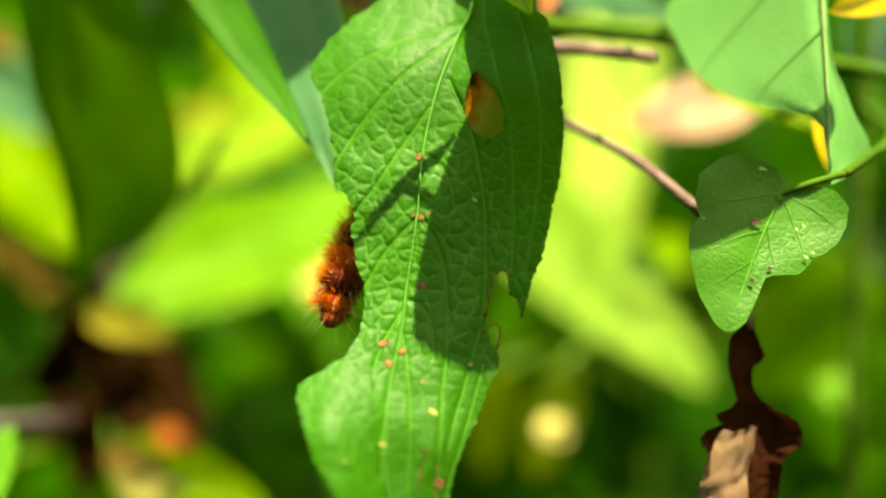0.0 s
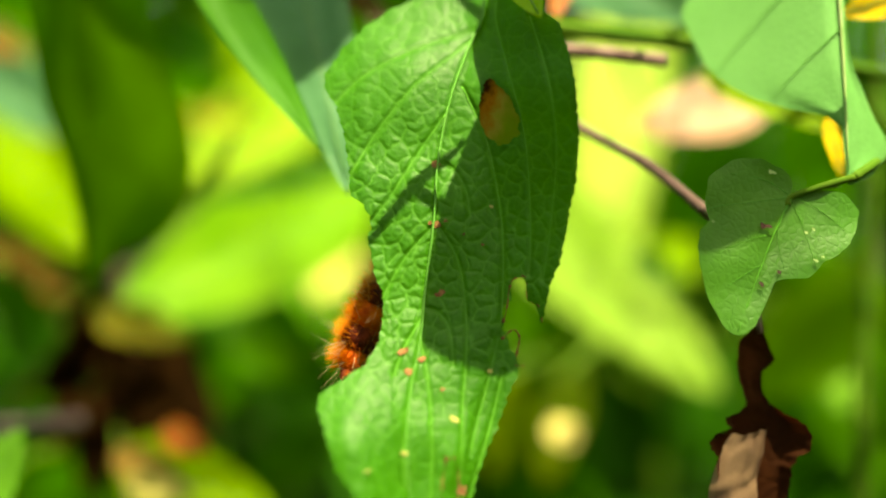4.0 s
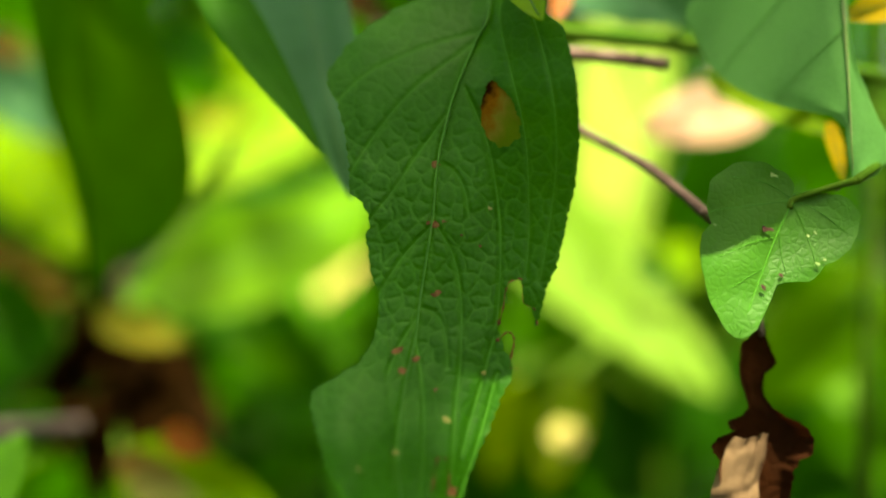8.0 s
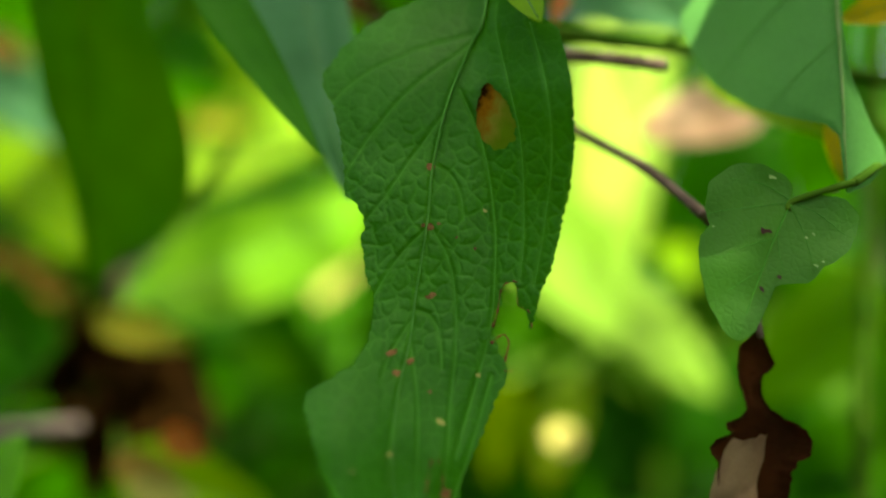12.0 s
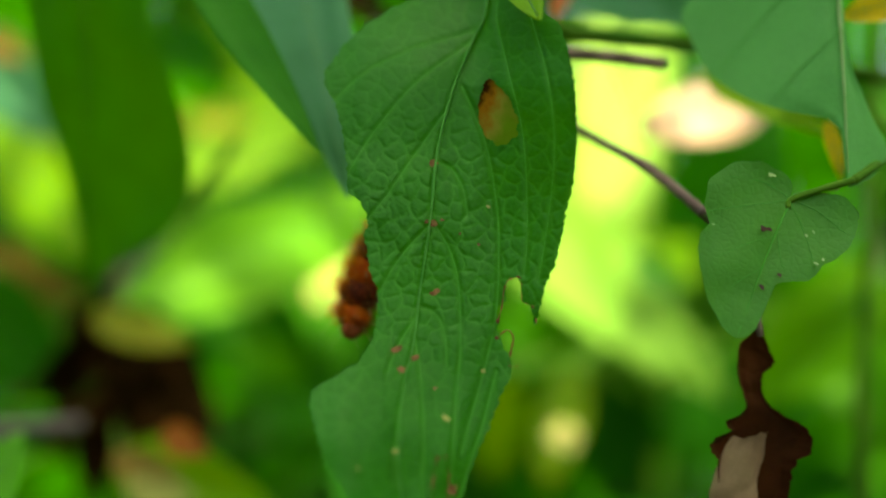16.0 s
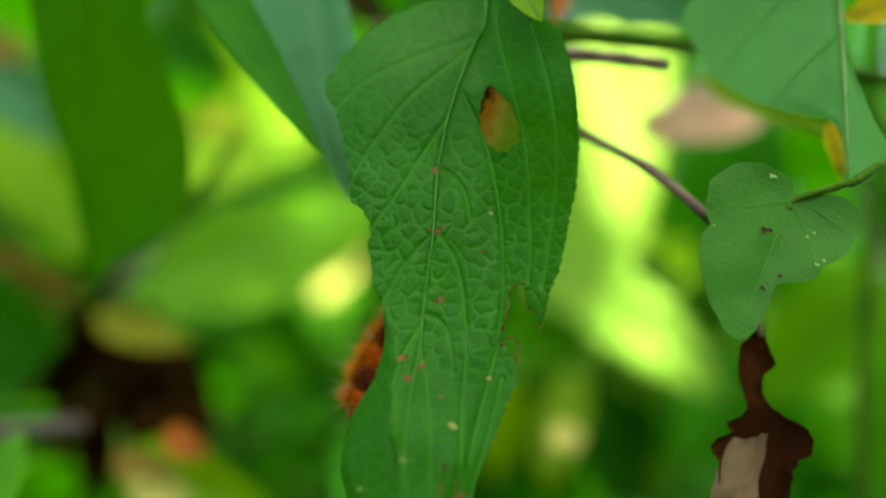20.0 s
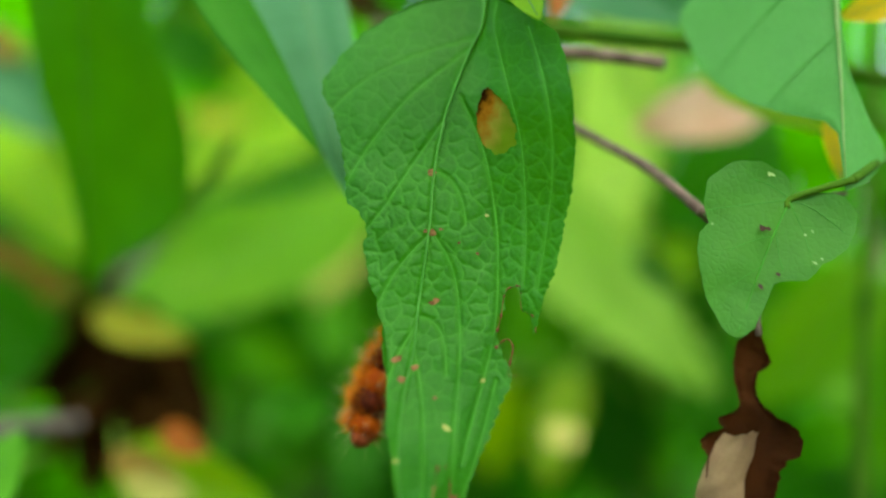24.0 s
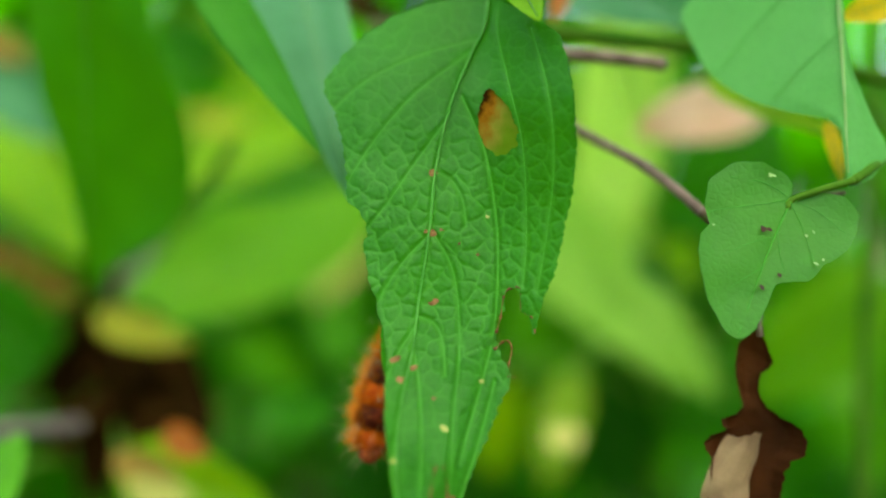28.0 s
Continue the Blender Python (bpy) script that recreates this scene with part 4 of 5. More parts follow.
right_shrub = shrub("leafy shrub with long sunlit leaves", (0.14, 0.76, 0), 0.98)
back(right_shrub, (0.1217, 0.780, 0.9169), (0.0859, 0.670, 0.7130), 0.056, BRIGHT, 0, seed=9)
# narrow shade-dark leaf standing in for a dark gap
back(right_shrub, (0.0926, 0.580, 0.7470), (0.1112, 0.565, 0.7280), 0.012173, SHADED, 0, seed=37)
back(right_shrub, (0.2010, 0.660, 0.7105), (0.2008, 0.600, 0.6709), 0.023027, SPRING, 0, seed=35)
back(right_shrub, (0.0275, 0.740, 0.7960), (0.1390, 0.620, 0.6790), 0.058, SUNLIT, 0, seed=10)
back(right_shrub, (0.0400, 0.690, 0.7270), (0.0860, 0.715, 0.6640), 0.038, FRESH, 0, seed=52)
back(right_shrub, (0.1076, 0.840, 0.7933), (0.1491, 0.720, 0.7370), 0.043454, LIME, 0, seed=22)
back(right_shrub, (0.1714, 0.6195, 0.8135), (0.1148, 0.6405, 0.7562), 0.057567, DARK, 0, seed=23)
back(right_shrub, (0.2018, 0.5600, 0.7398), (0.1497, 0.5800, 0.6749), 0.049396, SPRING, 0, seed=24)
back(right_shrub, (0.1552, 0.7176, 0.6837), (0.2192, 0.7424, 0.5918), 0.063509, DARK, 0, seed=25)
back(right_shrub, (0.0873, 0.7347, 0.6957), (0.1300, 0.7653, 0.5869), 0.059192, SHADED, 0, seed=26)
back(right_shrub, (0.0270, 0.7671, 0.6791), (0.0648, 0.7929, 0.5811), 0.063509, DARK, 0, seed=27)
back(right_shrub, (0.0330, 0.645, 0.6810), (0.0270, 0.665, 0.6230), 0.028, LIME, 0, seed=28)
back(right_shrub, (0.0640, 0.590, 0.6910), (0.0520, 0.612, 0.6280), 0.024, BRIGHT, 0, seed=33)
back(right_shrub, (0.0930, 0.430, 0.8101), (0.1296, 0.400, 0.7881), 0.009898, LIME, 0, seed=29)
back(right_shrub, (0.0360, 0.440, 0.8523), (0.0928, 0.420, 0.8301), 0.023955, BLUE, 0, seed=30)
back(right_shrub, (0.0170, 0.345, 0.8334), (0.0252, 0.317, 0.8114), 0.011885, LIME, 0, seed=31)
back(right_shrub, (0.2384, 0.7172, 0.6970), (0.2883, 0.7428, 0.5986), 0.068244, FRESH, 0, seed=32)


# unseen row of leaves higher up, added to shade the lower growth
for k in range(11):
    hx, hy = -0.16 + 0.046 * k, 0.74 + 0.05 * ((k * 7) % 4) / 2
    back(right_shrub, (hx, hy + 0.06, 0.985 + 0.02 * (k % 3)), (hx + 0.02, hy - 0.06, 0.955 + 0.015 * (k % 2)), 0.062, DARK, 0, seed=60 + k)


def loose_leaf(name, base, tip, width, mat, label, **more):
    return leaf(name, base, tip, width, mat, label, veins=3, rib_r=0.5, **more)


ROUND = tuple([(q / 12, math.sqrt(max(0.0, 0.25 - (q / 12 - 0.5) ** 2))) for q in range(13)] for side in (0, 1))
loose_leaf("dry_leaf", (0.1391, 0.520, 0.8154), (0.0800, 0.490, 0.7985), 0.027, ROSE, "rose-tan dry leaf caught on the shrub", seed=41)
loose_leaf("yellow_leaf", (0.1181, 0.372, 0.7890), (0.1206, 0.366, 0.7709), 0.005153, YELLOW, "narrow orange-yellow leaf behind a green one", seed=42, fold=0.02)
loose_leaf("yellow_leaf", (0.1488, 0.370, 0.8292), (0.1205, 0.365, 0.8196), 0.012024, YELLOW, "yellow leaf beside the upright stem", seed=43)
loose_leaf("yellow_leaf", (-0.1573, 0.550, 0.7191), (-0.1077, 0.520, 0.7097), 0.016239, MUSTARD, "yellowing leaf over a brown withered clump", seed=44)
# pale disc standing in for an out-of-focus sun highlight
loose_leaf("highlight_disc", (0.0555, 0.550, 0.6722), (0.0543, 0.540, 0.6602), 0.012, STRAW, "small round pale yellow disc for a blurred sun highlight", seed=45, shape="wide", sides=ROUND)


loose_leaf("dry_leaf", (-0.2617, 0.660, 0.7472), (-0.1868, 0.620, 0.7273), 0.028226, RUSSET, "brown dry leaf among green ones", seed=54)
loose_leaf("dry_leaf", (-0.2295, 0.600, 0.8561), (-0.1976, 0.580, 0.8418), 0.013695, CREAM, "pale brown dry leaf on the shrub", seed=51)
loose_leaf("dry_leaf", (0.0421, 0.420, 0.8418), (0.0383, 0.410, 0.8273), 0.006551, ORANGE, "small orange-brown dry leaf by a stem", seed=52)
stem("brown_twig", [(-0.0572, 0.550, 0.8779), (-0.0348, 0.520, 0.8516), (-0.0218, 0.500, 0.8384), (-0.0056, 0.500, 0.8315)], 0.002173, 0.001625, TWIG, "brown twig behind the eaten leaf", 0.1)
loose_leaf("dry_leaf", (-0.0468, 0.520, 0.8661), (-0.0218, 0.500, 0.8419), 0.013927, CLUMP, "dark brown dry leaf on a twig", seed=53)


def clump():
    """Withered brown leaves hanging in a bunch."""
    top = thing("withered_clump", pose(-0.1505, 0.580, 0.7220), "bunch of dark brown withered leaves on a stem", "dead leaves")
    rng = random.Random(11)
    s = 0.000269
    for k in range(26):
        v, f, _ = blade_mesh(rng.uniform(120, 210) * s, rng.uniform(60, 110) * s, "oval", rng.uniform(-0.3, 0.5), rng.uniform(0.2, 0.9), 0.25, n=12, m=4, seed=k)
        ob = part("withered_leaf", mesh_of(v, f), CLUMP, top)
        ob.matrix_basis = pose(rng.uniform(-85, 110) * s, rng.uniform(-30, 60) * s, rng.uniform(-190, 10) * s, rng.uniform(-40, 40), rng.uniform(-50, 50), rng.uniform(-70, 70))
    part("stem", tube([(0, 0, 120 * s), (-10 * s, 0, 0), (0.01, 0.05, -0.2), (0.0, 0.05, -0.75)], 0.003, 0.004, 20, 8), BARK, top)
    return top


clump()
loose_leaf("dry_leaf", (-0.1085, 0.475, 0.6792), (-0.0908, 0.470, 0.6704), 0.013147, ORANGE, "small orange-brown dry leaf", seed=46)
loose_leaf("dry_leaf", (-0.1315, 0.485, 0.6665), (-0.1023, 0.475, 0.6598), 0.013816, CREAM, "cream-brown dry leaf in the bunch", seed=47)

loose_leaf("dry_leaf", (-0.1246, 0.480, 0.6562), (-0.0958, 0.470, 0.6546), 0.013672, STRAW, "pale straw-coloured dry leaf under the bunch", seed=48)

leaf_cloud("undergrowth", 1300, ((-1.0, 1.0), (0.85, 1.6), (0.15, 1.4)), (0.07, 0.14), [DARK, SHADED, DARK, SHADED], "dense undergrowth leaves in dark and shade-darkened green", 5)
leaf_cloud("far_thicket", 3800, ((-3.3, 3.3), (1.4, 3.0), (0.0, 3.6)), (0.12, 0.24), [DARK, DARK, DARK], "far dark green thicket leaves", 6)




def thicket_ring():
    """Leafy growth all round the place, from 2.6 to 4.2 m away."""
    rng = random.Random(9)
    verts, faces = [], []
    base_v, base_f, _ = blade_mesh(1.0, 0.55, "oval", 0.1, 0.15, 0.05, n=6, m=2, seed=3)
    for k in range(4200):
        a = rng.uniform(0, 2 * math.pi)
        r = rng.uniform(2.8, 4.4) + 0.5 * noise.noise(Vector((2 * math.sin(a), 2 * math.cos(a), 4)))
        at = Vector((r * math.sin(a), 0.4 + r * math.cos(a), rng.uniform(0.0, 2.5 + 0.9 * math.cos(a) + 1.6 * abs(math.sin(a)))))
        s = rng.uniform(0.22, 0.42)
        rot = Euler((rng.gauss(0.7, 0.4), rng.gauss(0, 0.6), rng.uniform(-math.pi, math.pi))).to_matrix()
        o = len(verts)
        verts += [at + rot @ (v * s) for v in base_v]
        faces += [tuple(i + o for i in f) for f in base_f]
    me = mesh_of(verts, faces)
    me.materials.append(DARK)
    tagged(new("surrounding_thicket", me), "dark green thicket all round the clearing", "foliage", kind="stuff")


thicket_ring()

# ---- unseen tree, added so that its crown drifts before the sun ----
def shade_tree():
    foot = Vector((0.86, -3.4, 0.0))
    top = thing("shade_tree", pose(*foot), "unseen tall tree added to shade the sun with its leaning crown", "tree")
    part("trunk", tube([(0, 0, -0.05), (0.02, 0.05, 1.4), (0.0, 0.2, 3.0), (-0.05, 0.7, 4.1), (-0.1, 1.8, 4.35)], 0.035, 0.012, 30, 10, 0.05), BARK, top)
    for bx, by, start in ((-0.9, 0.5, 3.2), (0.8, 0.6, 3.3), (-0.6, 1.4, 3.9), (0.6, 1.5, 3.8), (-0.4, -0.2, 3.1), (0.5, -0.1, 3.0)):
        part("branch", tube([(0, 0.2 + 0.45 * max(0, start - 3.0), start), (bx * 0.4, by * 0.4 + 0.15, start + 0.55), (bx, by, 4.32)], 0.014, 0.005, 14, 7, 0.05), BARK, top)
    rng = random.Random(21)
    base_v, base_f, _ = blade_mesh(1.0, 0.62, "oval", 0.1, 0.1, 0.05, n=8, m=3, seed=3)
    verts, faces = [], []

    def rim(x):
        return 1.9 + 0.05 * noise.noise(Vector((x * 6, 2, 2))) - 0.222 * math.exp(-((x + 0.075) / 0.100) ** 8) - 0.10 * smooth(-0.23, -0.30, x)

    def add_leaf(x, y, size):
        at = Vector((x, y, 4.3 + rng.uniform(-0.10, 0.10) + 0.35 * max(0.0, 1 - x * x - ((y - 0.6) / 0.9) ** 2) * rng.random()))
        rot = Euler((radians(90) + rng.gauss(0, 0.25), rng.gauss(0, 0.25), rng.uniform(-math.pi, math.pi))).to_matrix()
        o = len(verts)
        verts.extend(at + rot @ ((v + Vector((0, 0, 0.5))) * size) for v in base_v)
        faces.extend(tuple(i + o for i in f) for f in base_f)

    count = 0
    while count < 4800:
        x, y = rng.uniform(-1.3, 1.2), rng.uniform(-0.6, 2.2)
        back_off, front_off = max(0.0, (0.7 - y) / 1.3), max(0.0, (y - 0.7) / 1.3)
        wide = 1.1 * math.sqrt(max(0.0, 1 - back_off ** 2)) - 0.42 * front_off ** 2
        if abs(x + 0.05) > wide * (1 + 0.22 * noise.noise(Vector((y * 3.1, 4 * (x > 0), 8)))):
            continue
        edge = rim(x) - 0.12
        if y > edge - 0.07:
            continue
        size = rng.uniform(0.12, 0.17) if y < edge - 0.25 else 0.10
        add_leaf(x, y, size)
        count += 1
    # fine young leaves, ever sparser towards the rim, so the shade comes gradually
    for k in range(5200):
        x, inward = rng.uniform(-1.0, 0.9), 0.26 * rng.random() ** 0.55
        add_leaf(x, rim(x) + 0.08 - inward, rng.uniform(0.028, 0.042))
    for low, high, number in ((-0.14, 0.04, 130), (-0.58, -0.25, 360)):
        for k in range(number):
            x = rng.uniform(low, high)
            add_leaf(x, rim(x) + 0.46 - 0.48 * rng.random() ** 0.75, rng.uniform(0.028, 0.042))
    crown = part("crown", mesh_of(verts, faces), DARK, top)
    tagged(crown, kind="stuff")
    return top


shade_tree_ob = shade_tree()


# ---- caterpillar ----
def hairy_material(name, a, b):
    return plain_material(name, a, b, 300, 0.65, 0.5, 0.10, 0.0006)


FUR_RED = hairy_material("fur_rust", (0.34, 0.045, 0.002), (0.52, 0.105, 0.004))
FUR_DARK = hairy_material("fur_dark", (0.045, 0.007, 0.002), (0.13, 0.018, 0.003))
FUR_ORANGE = hairy_material("fur_orange", (0.55, 0.15, 0.008), (0.66, 0.25, 0.02))
FUR_PALE = hairy_material("fur_pale", (0.45, 0.36, 0.18), (0.55, 0.45, 0.25))
HEAD_SHELL = hairy_material("head_shell", (0.20, 0.035, 0.01), (0.32, 0.08, 0.03))


def caterpillar():
    """A fat hairy caterpillar: segments from the head, at the origin, up its back along +z."""
    top = thing("caterpillar", pose(0, 0, 0), "hairy rust-red and dark brown caterpillar on the bitten leaf edge", "caterpillar")
    rng = random.Random(3)
    step, count = 0.0066, 7
    for k in range(count):
        r = 0.0060 * (0.82 if k == 0 else 1.0) * (0.8 if k == count - 1 else 1.0)
        bm = bmesh.new()
        bmesh.ops.create_uvsphere(bm, u_segments=20, v_segments=12, radius=r)
        for v in bm.verts:
            v.co.z *= 0.88
            v.co *= 1 + 0.10 * noise.noise(v.co * 700 + Vector((k, 0, 0)))
        me = bpy.data.meshes.new("segment")
        bm.to_mesh(me)
        bm.free()
        me.polygons.foreach_set("use_smooth", [True] * len(me.polygons))
        seg = part("segment", me, FUR_RED if k % 2 == 0 else FUR_DARK, top)
        seg.location = (0.00032 * k * k, 0.0006 * k, 0.004 + step * k * (1 - 0.012 * k))
        for mat, number, long0, long1, name in ((FUR_RED, 220, 0.002, 0.0042, "short_hair"), (FUR_DARK, 200, 0.0015, 0.0032, "dark_hair"), (FUR_ORANGE, 230, 0.002, 0.0050, "hair_tuft"), (FUR_PALE, 34, 0.006, 0.013, "long_hair")):
            verts, faces = [], []
            for h in range(number):
                a = rng.uniform(0, 2 * math.pi)
                e = rng.uniform(-1.0, 1.0)
                if name == "dark_hair":
                    a = rng.gauss(-0.3, 0.8)
                if name == "hair_tuft":
                    a = math.pi + rng.gauss(0, 0.6)
                    e = rng.gauss(0.2, 0.3)
                out_way = Vector((math.cos(a) * math.cos(e), math.sin(a) * math.cos(e), math.sin(e)))
                p = out_way * r * 0.95
                tip = p + (out_way + Vector((rng.gauss(0, 0.25), rng.gauss(0, 0.25), rng.gauss(-0.05, 0.25)))).normalized() * rng.uniform(long0, long1)
                side = out_way.cross(Vector((0.3, 0.5, 0.8))).normalized()
                up = out_way.cross(side)
                hw = 0.00008 if name != "long_hair" else 0.00006
                o = len(verts)
                verts += [p + side * hw, p - side * hw * 0.5 + up * hw, p - side * hw * 0.5 - up * hw, tip]
                faces += [(o, o + 1, o + 3), (o + 1, o + 2, o + 3), (o + 2, o, o + 3)]
            part(name, mesh_of(verts, faces, False), mat, seg)
    bm = bmesh.new()
    bmesh.ops.create_uvsphere(bm, u_segments=18, v_segments=10, radius=0.0031)
    me = bpy.data.meshes.new("head")
    bm.to_mesh(me)
    bm.free()
    me.polygons.foreach_set("use_smooth", [True] * len(me.polygons))
    head_ob = part("head", me, HEAD_SHELL, top, "shiny reddish head")
    head_ob.location = (0, -0.0012, 0.0)
    return top


caterpillar_ob = caterpillar()


# ---- wasp ----
def wasp():
    BLACK = plain_material("wasp_black", (0.008, 0.008, 0.010), (0.02, 0.02, 0.025), 600, 0.3, 0.1, 0.6)
    REDDISH = plain_material("wasp_red", (0.10, 0.025, 0.012), (0.16, 0.045, 0.02), 600, 0.4, 0.1, 0.5)
    wing, n, l, bsdf, out = material("wing")
    bsdf.inputs["Base Color"].default_value = (0.25, 0.22, 0.18, 1)
    bsdf.inputs["Alpha"].default_value = 0.35
    bsdf.inputs["Roughness"].default_value = 0.2
    top = thing("wasp", pose(0.3, 0.3, 0.8), "small black wasp with a reddish thorax, in flight", "wasp")

    def ball(name, at, size, mat, label=""):
        bm = bmesh.new()
        bmesh.ops.create_uvsphere(bm, u_segments=16, v_segments=10, radius=1.0)
        for v in bm.verts:
            v.co = Vector((v.co.x * size[0], v.co.y * size[1], v.co.z * size[2])) * (1 + 0.04 * noise.noise(v.co * 3))
        me = bpy.data.meshes.new(name)
        bm.to_mesh(me)
        bm.free()
        me.polygons.foreach_set("use_smooth", [True] * len(me.polygons))
        ob = part(name, me, mat, top, label)
        ob.location = at
        return ob

    ball("head", (0.0066, 0, 0.0004), (0.0016, 0.0019, 0.0018), BLACK)
    ball("thorax", (0.0030, 0, 0.0002), (0.0029, 0.0021, 0.0021), REDDISH, "reddish thorax")
    ball("abdomen", (-0.0038, 0, -0.0004), (0.0032, 0.0020, 0.0019), BLACK)
    part("waist", tube([(0.001, 0, 0), (-0.001, 0, 0.0002), (-0.002, 0, 0)], 0.0005, 0.0007, 8, 6), BLACK, top)
    for side in (-1, 1):
        part("antenna", tube([(0.0074, side * 0.0006, 0.001), (0.0092, side * 0.0022, 0.0022), (0.0112, side * 0.003, 0.0016)], 0.00016, 0.0001, 10, 5), BLACK, top)
        for k, x in enumerate((0.0044, 0.003, 0.0016)):
            dx = (0.003, 0.0, -0.004)[k]
            part("leg", tube([(x, side * 0.001, -0.001), (x + dx * 0.4, side * 0.0042, 0.0002), (x + dx * 0.8, side * 0.0056, -0.0032), (x + dx * 1.3, side * 0.0062, -0.0056)], 0.00032, 0.00014, 14, 5), BLACK, top)
        v, f, _ = blade_mesh(0.0105, 0.0034, "oval", 0.03, 0.0, 0.03, n=10, m=3, seed=2)
        w = part("wing", mesh_of(v, f), wing, top)
        w.matrix_basis = pose(0.003, side * 0.0012, 0.0016, 90, 0, 270 + side * -32)
    return top


wasp_ob = wasp()


UPPER_AT = upper.matrix_basis.copy()


def motions():
    walk(main_leaf_ob, [
        (0, pose(-0.0011, 0.33, 0.7504, 0, -0.43, 0)),
        (0.5, pose(-0.0012, 0.33, 0.7502, 0, -0.28, 0)),
        (1, pose(-0, 0.33, 0.7504, 0, -0.72, 0)),
        (1.5, pose(-0, 0.33, 0.7506, 0, -0.68, 0)),
        (2, pose(0.0004, 0.33, 0.7501, 0, -0.86, 0)),
        (2.5, pose(0, 0.33, 0.7498, 0, -1.08, 0)),
        (3, pose(0, 0.33, 0.7498, 0, -1.09, 0)),
        (3.5, pose(0.0005, 0.33, 0.7495, 0, -1.37, 0)),
        (5.5, pose(0.002, 0.33, 0.749, 0, -2.03, 0)),
        (6, pose(0.0006, 0.33, 0.7496, 0, -0.34, 0)),
        (6.5, pose(0.0003, 0.33, 0.7504, 0, -0.04, 0)),
        (7, pose(0.0006, 0.33, 0.7503, 0, -0.09, 0)),
        (7.5, pose(-0, 0.33, 0.7501, 0, -0.01, 0)),
        (8, pose(0, 0.33, 0.75, 0, 0, 0)),
        (8.5, pose(-0.0001, 0.33, 0.7498, 0, -0.1, 0)),
        (9, pose(0.0001, 0.33, 0.7504, 0, 0.15, 0)),
        (9.5, pose(-0.0005, 0.33, 0.7502, 0, 0.29, 0)),
        (10, pose(-0.0007, 0.33, 0.7498, 0, 0.16, 0)),
        (10.5, pose(-0.0009, 0.33, 0.7497, 0, 0.08, 0)),
        (11, pose(-0.0012, 0.33, 0.7498, 0, 0.31, 0)),
        (11.5, pose(-0.0009, 0.33, 0.7499, 0, 0.19, 0)),
        (12, pose(-0.001, 0.33, 0.7498, 0, 0.13, 0)),
        (12.5, pose(-0.0005, 0.33, 0.7499, 0, 0.14, 0)),
        (14.5, pose(-0.0004, 0.33, 0.7499, 0, 0.26, 0)),
        (15, pose(-0.0007, 0.33, 0.7499, 0, 0.08, 0)),
        (15.5, pose(-0.0001, 0.33, 0.7504, 0, -0.31, 0)),
        (16, pose(-0, 0.33, 0.7503, 0, -0.38, 0)),
        (16.5, pose(0.0001, 0.33, 0.7502, 0, -0.56, 0)),
        (17, pose(0.0002, 0.33, 0.75, 0, -0.56, 0)),
        (17.5, pose(0.0004, 0.33, 0.7495, 0, -0.79, 0)),
        (18, pose(0.0005, 0.33, 0.7495, 0, -0.88, 0)),
        (18.5, pose(0.001, 0.33, 0.7495, 0, -1.14, 0)),
        (19, pose(0.0009, 0.33, 0.7493, 0, -0.89, 0)),
        (19.5, pose(0.001, 0.33, 0.7489, 0, -1.11, 0)),
        (20, pose(0.0008, 0.33, 0.7485, 0, -1.34, 0)),
        (20.5, pose(0.0009, 0.33, 0.7481, 0, -1.26, 0)),
        (21, pose(0.0009, 0.33, 0.7479, 0, -1.09, 0)),
        (21.5, pose(0.0001, 0.33, 0.7486, 0, -0.45, 0)),
        (23.5, pose(0.0001, 0.33, 0.748, 0, -0.61, 0)),
        (24, pose(-0, 0.33, 0.7475, 0, -0.82, 0)),
        (24.5, pose(-0.0003, 0.33, 0.746, 0, -1.86, 0)),
        (25, pose(-0.0011, 0.33, 0.7469, 0, -0.76, 0)),
        (25.5, pose(-0.0007, 0.33, 0.7473, 0, -0.73, 0)),
        (26, pose(-0.0005, 0.33, 0.7471, 0, -0.53, 0)),
        (26.5, pose(-0.0008, 0.33, 0.7476, 0, -0.11, 0)),
        (27, pose(-0.0003, 0.33, 0.7477, 0, -0.15, 0)),
        (27.5, pose(-0.0005, 0.33, 0.7474, 0, -0.45, 0)),
        (28, pose(-0.0003, 0.33, 0.7478, 0, -0.03, 0)),
    ])
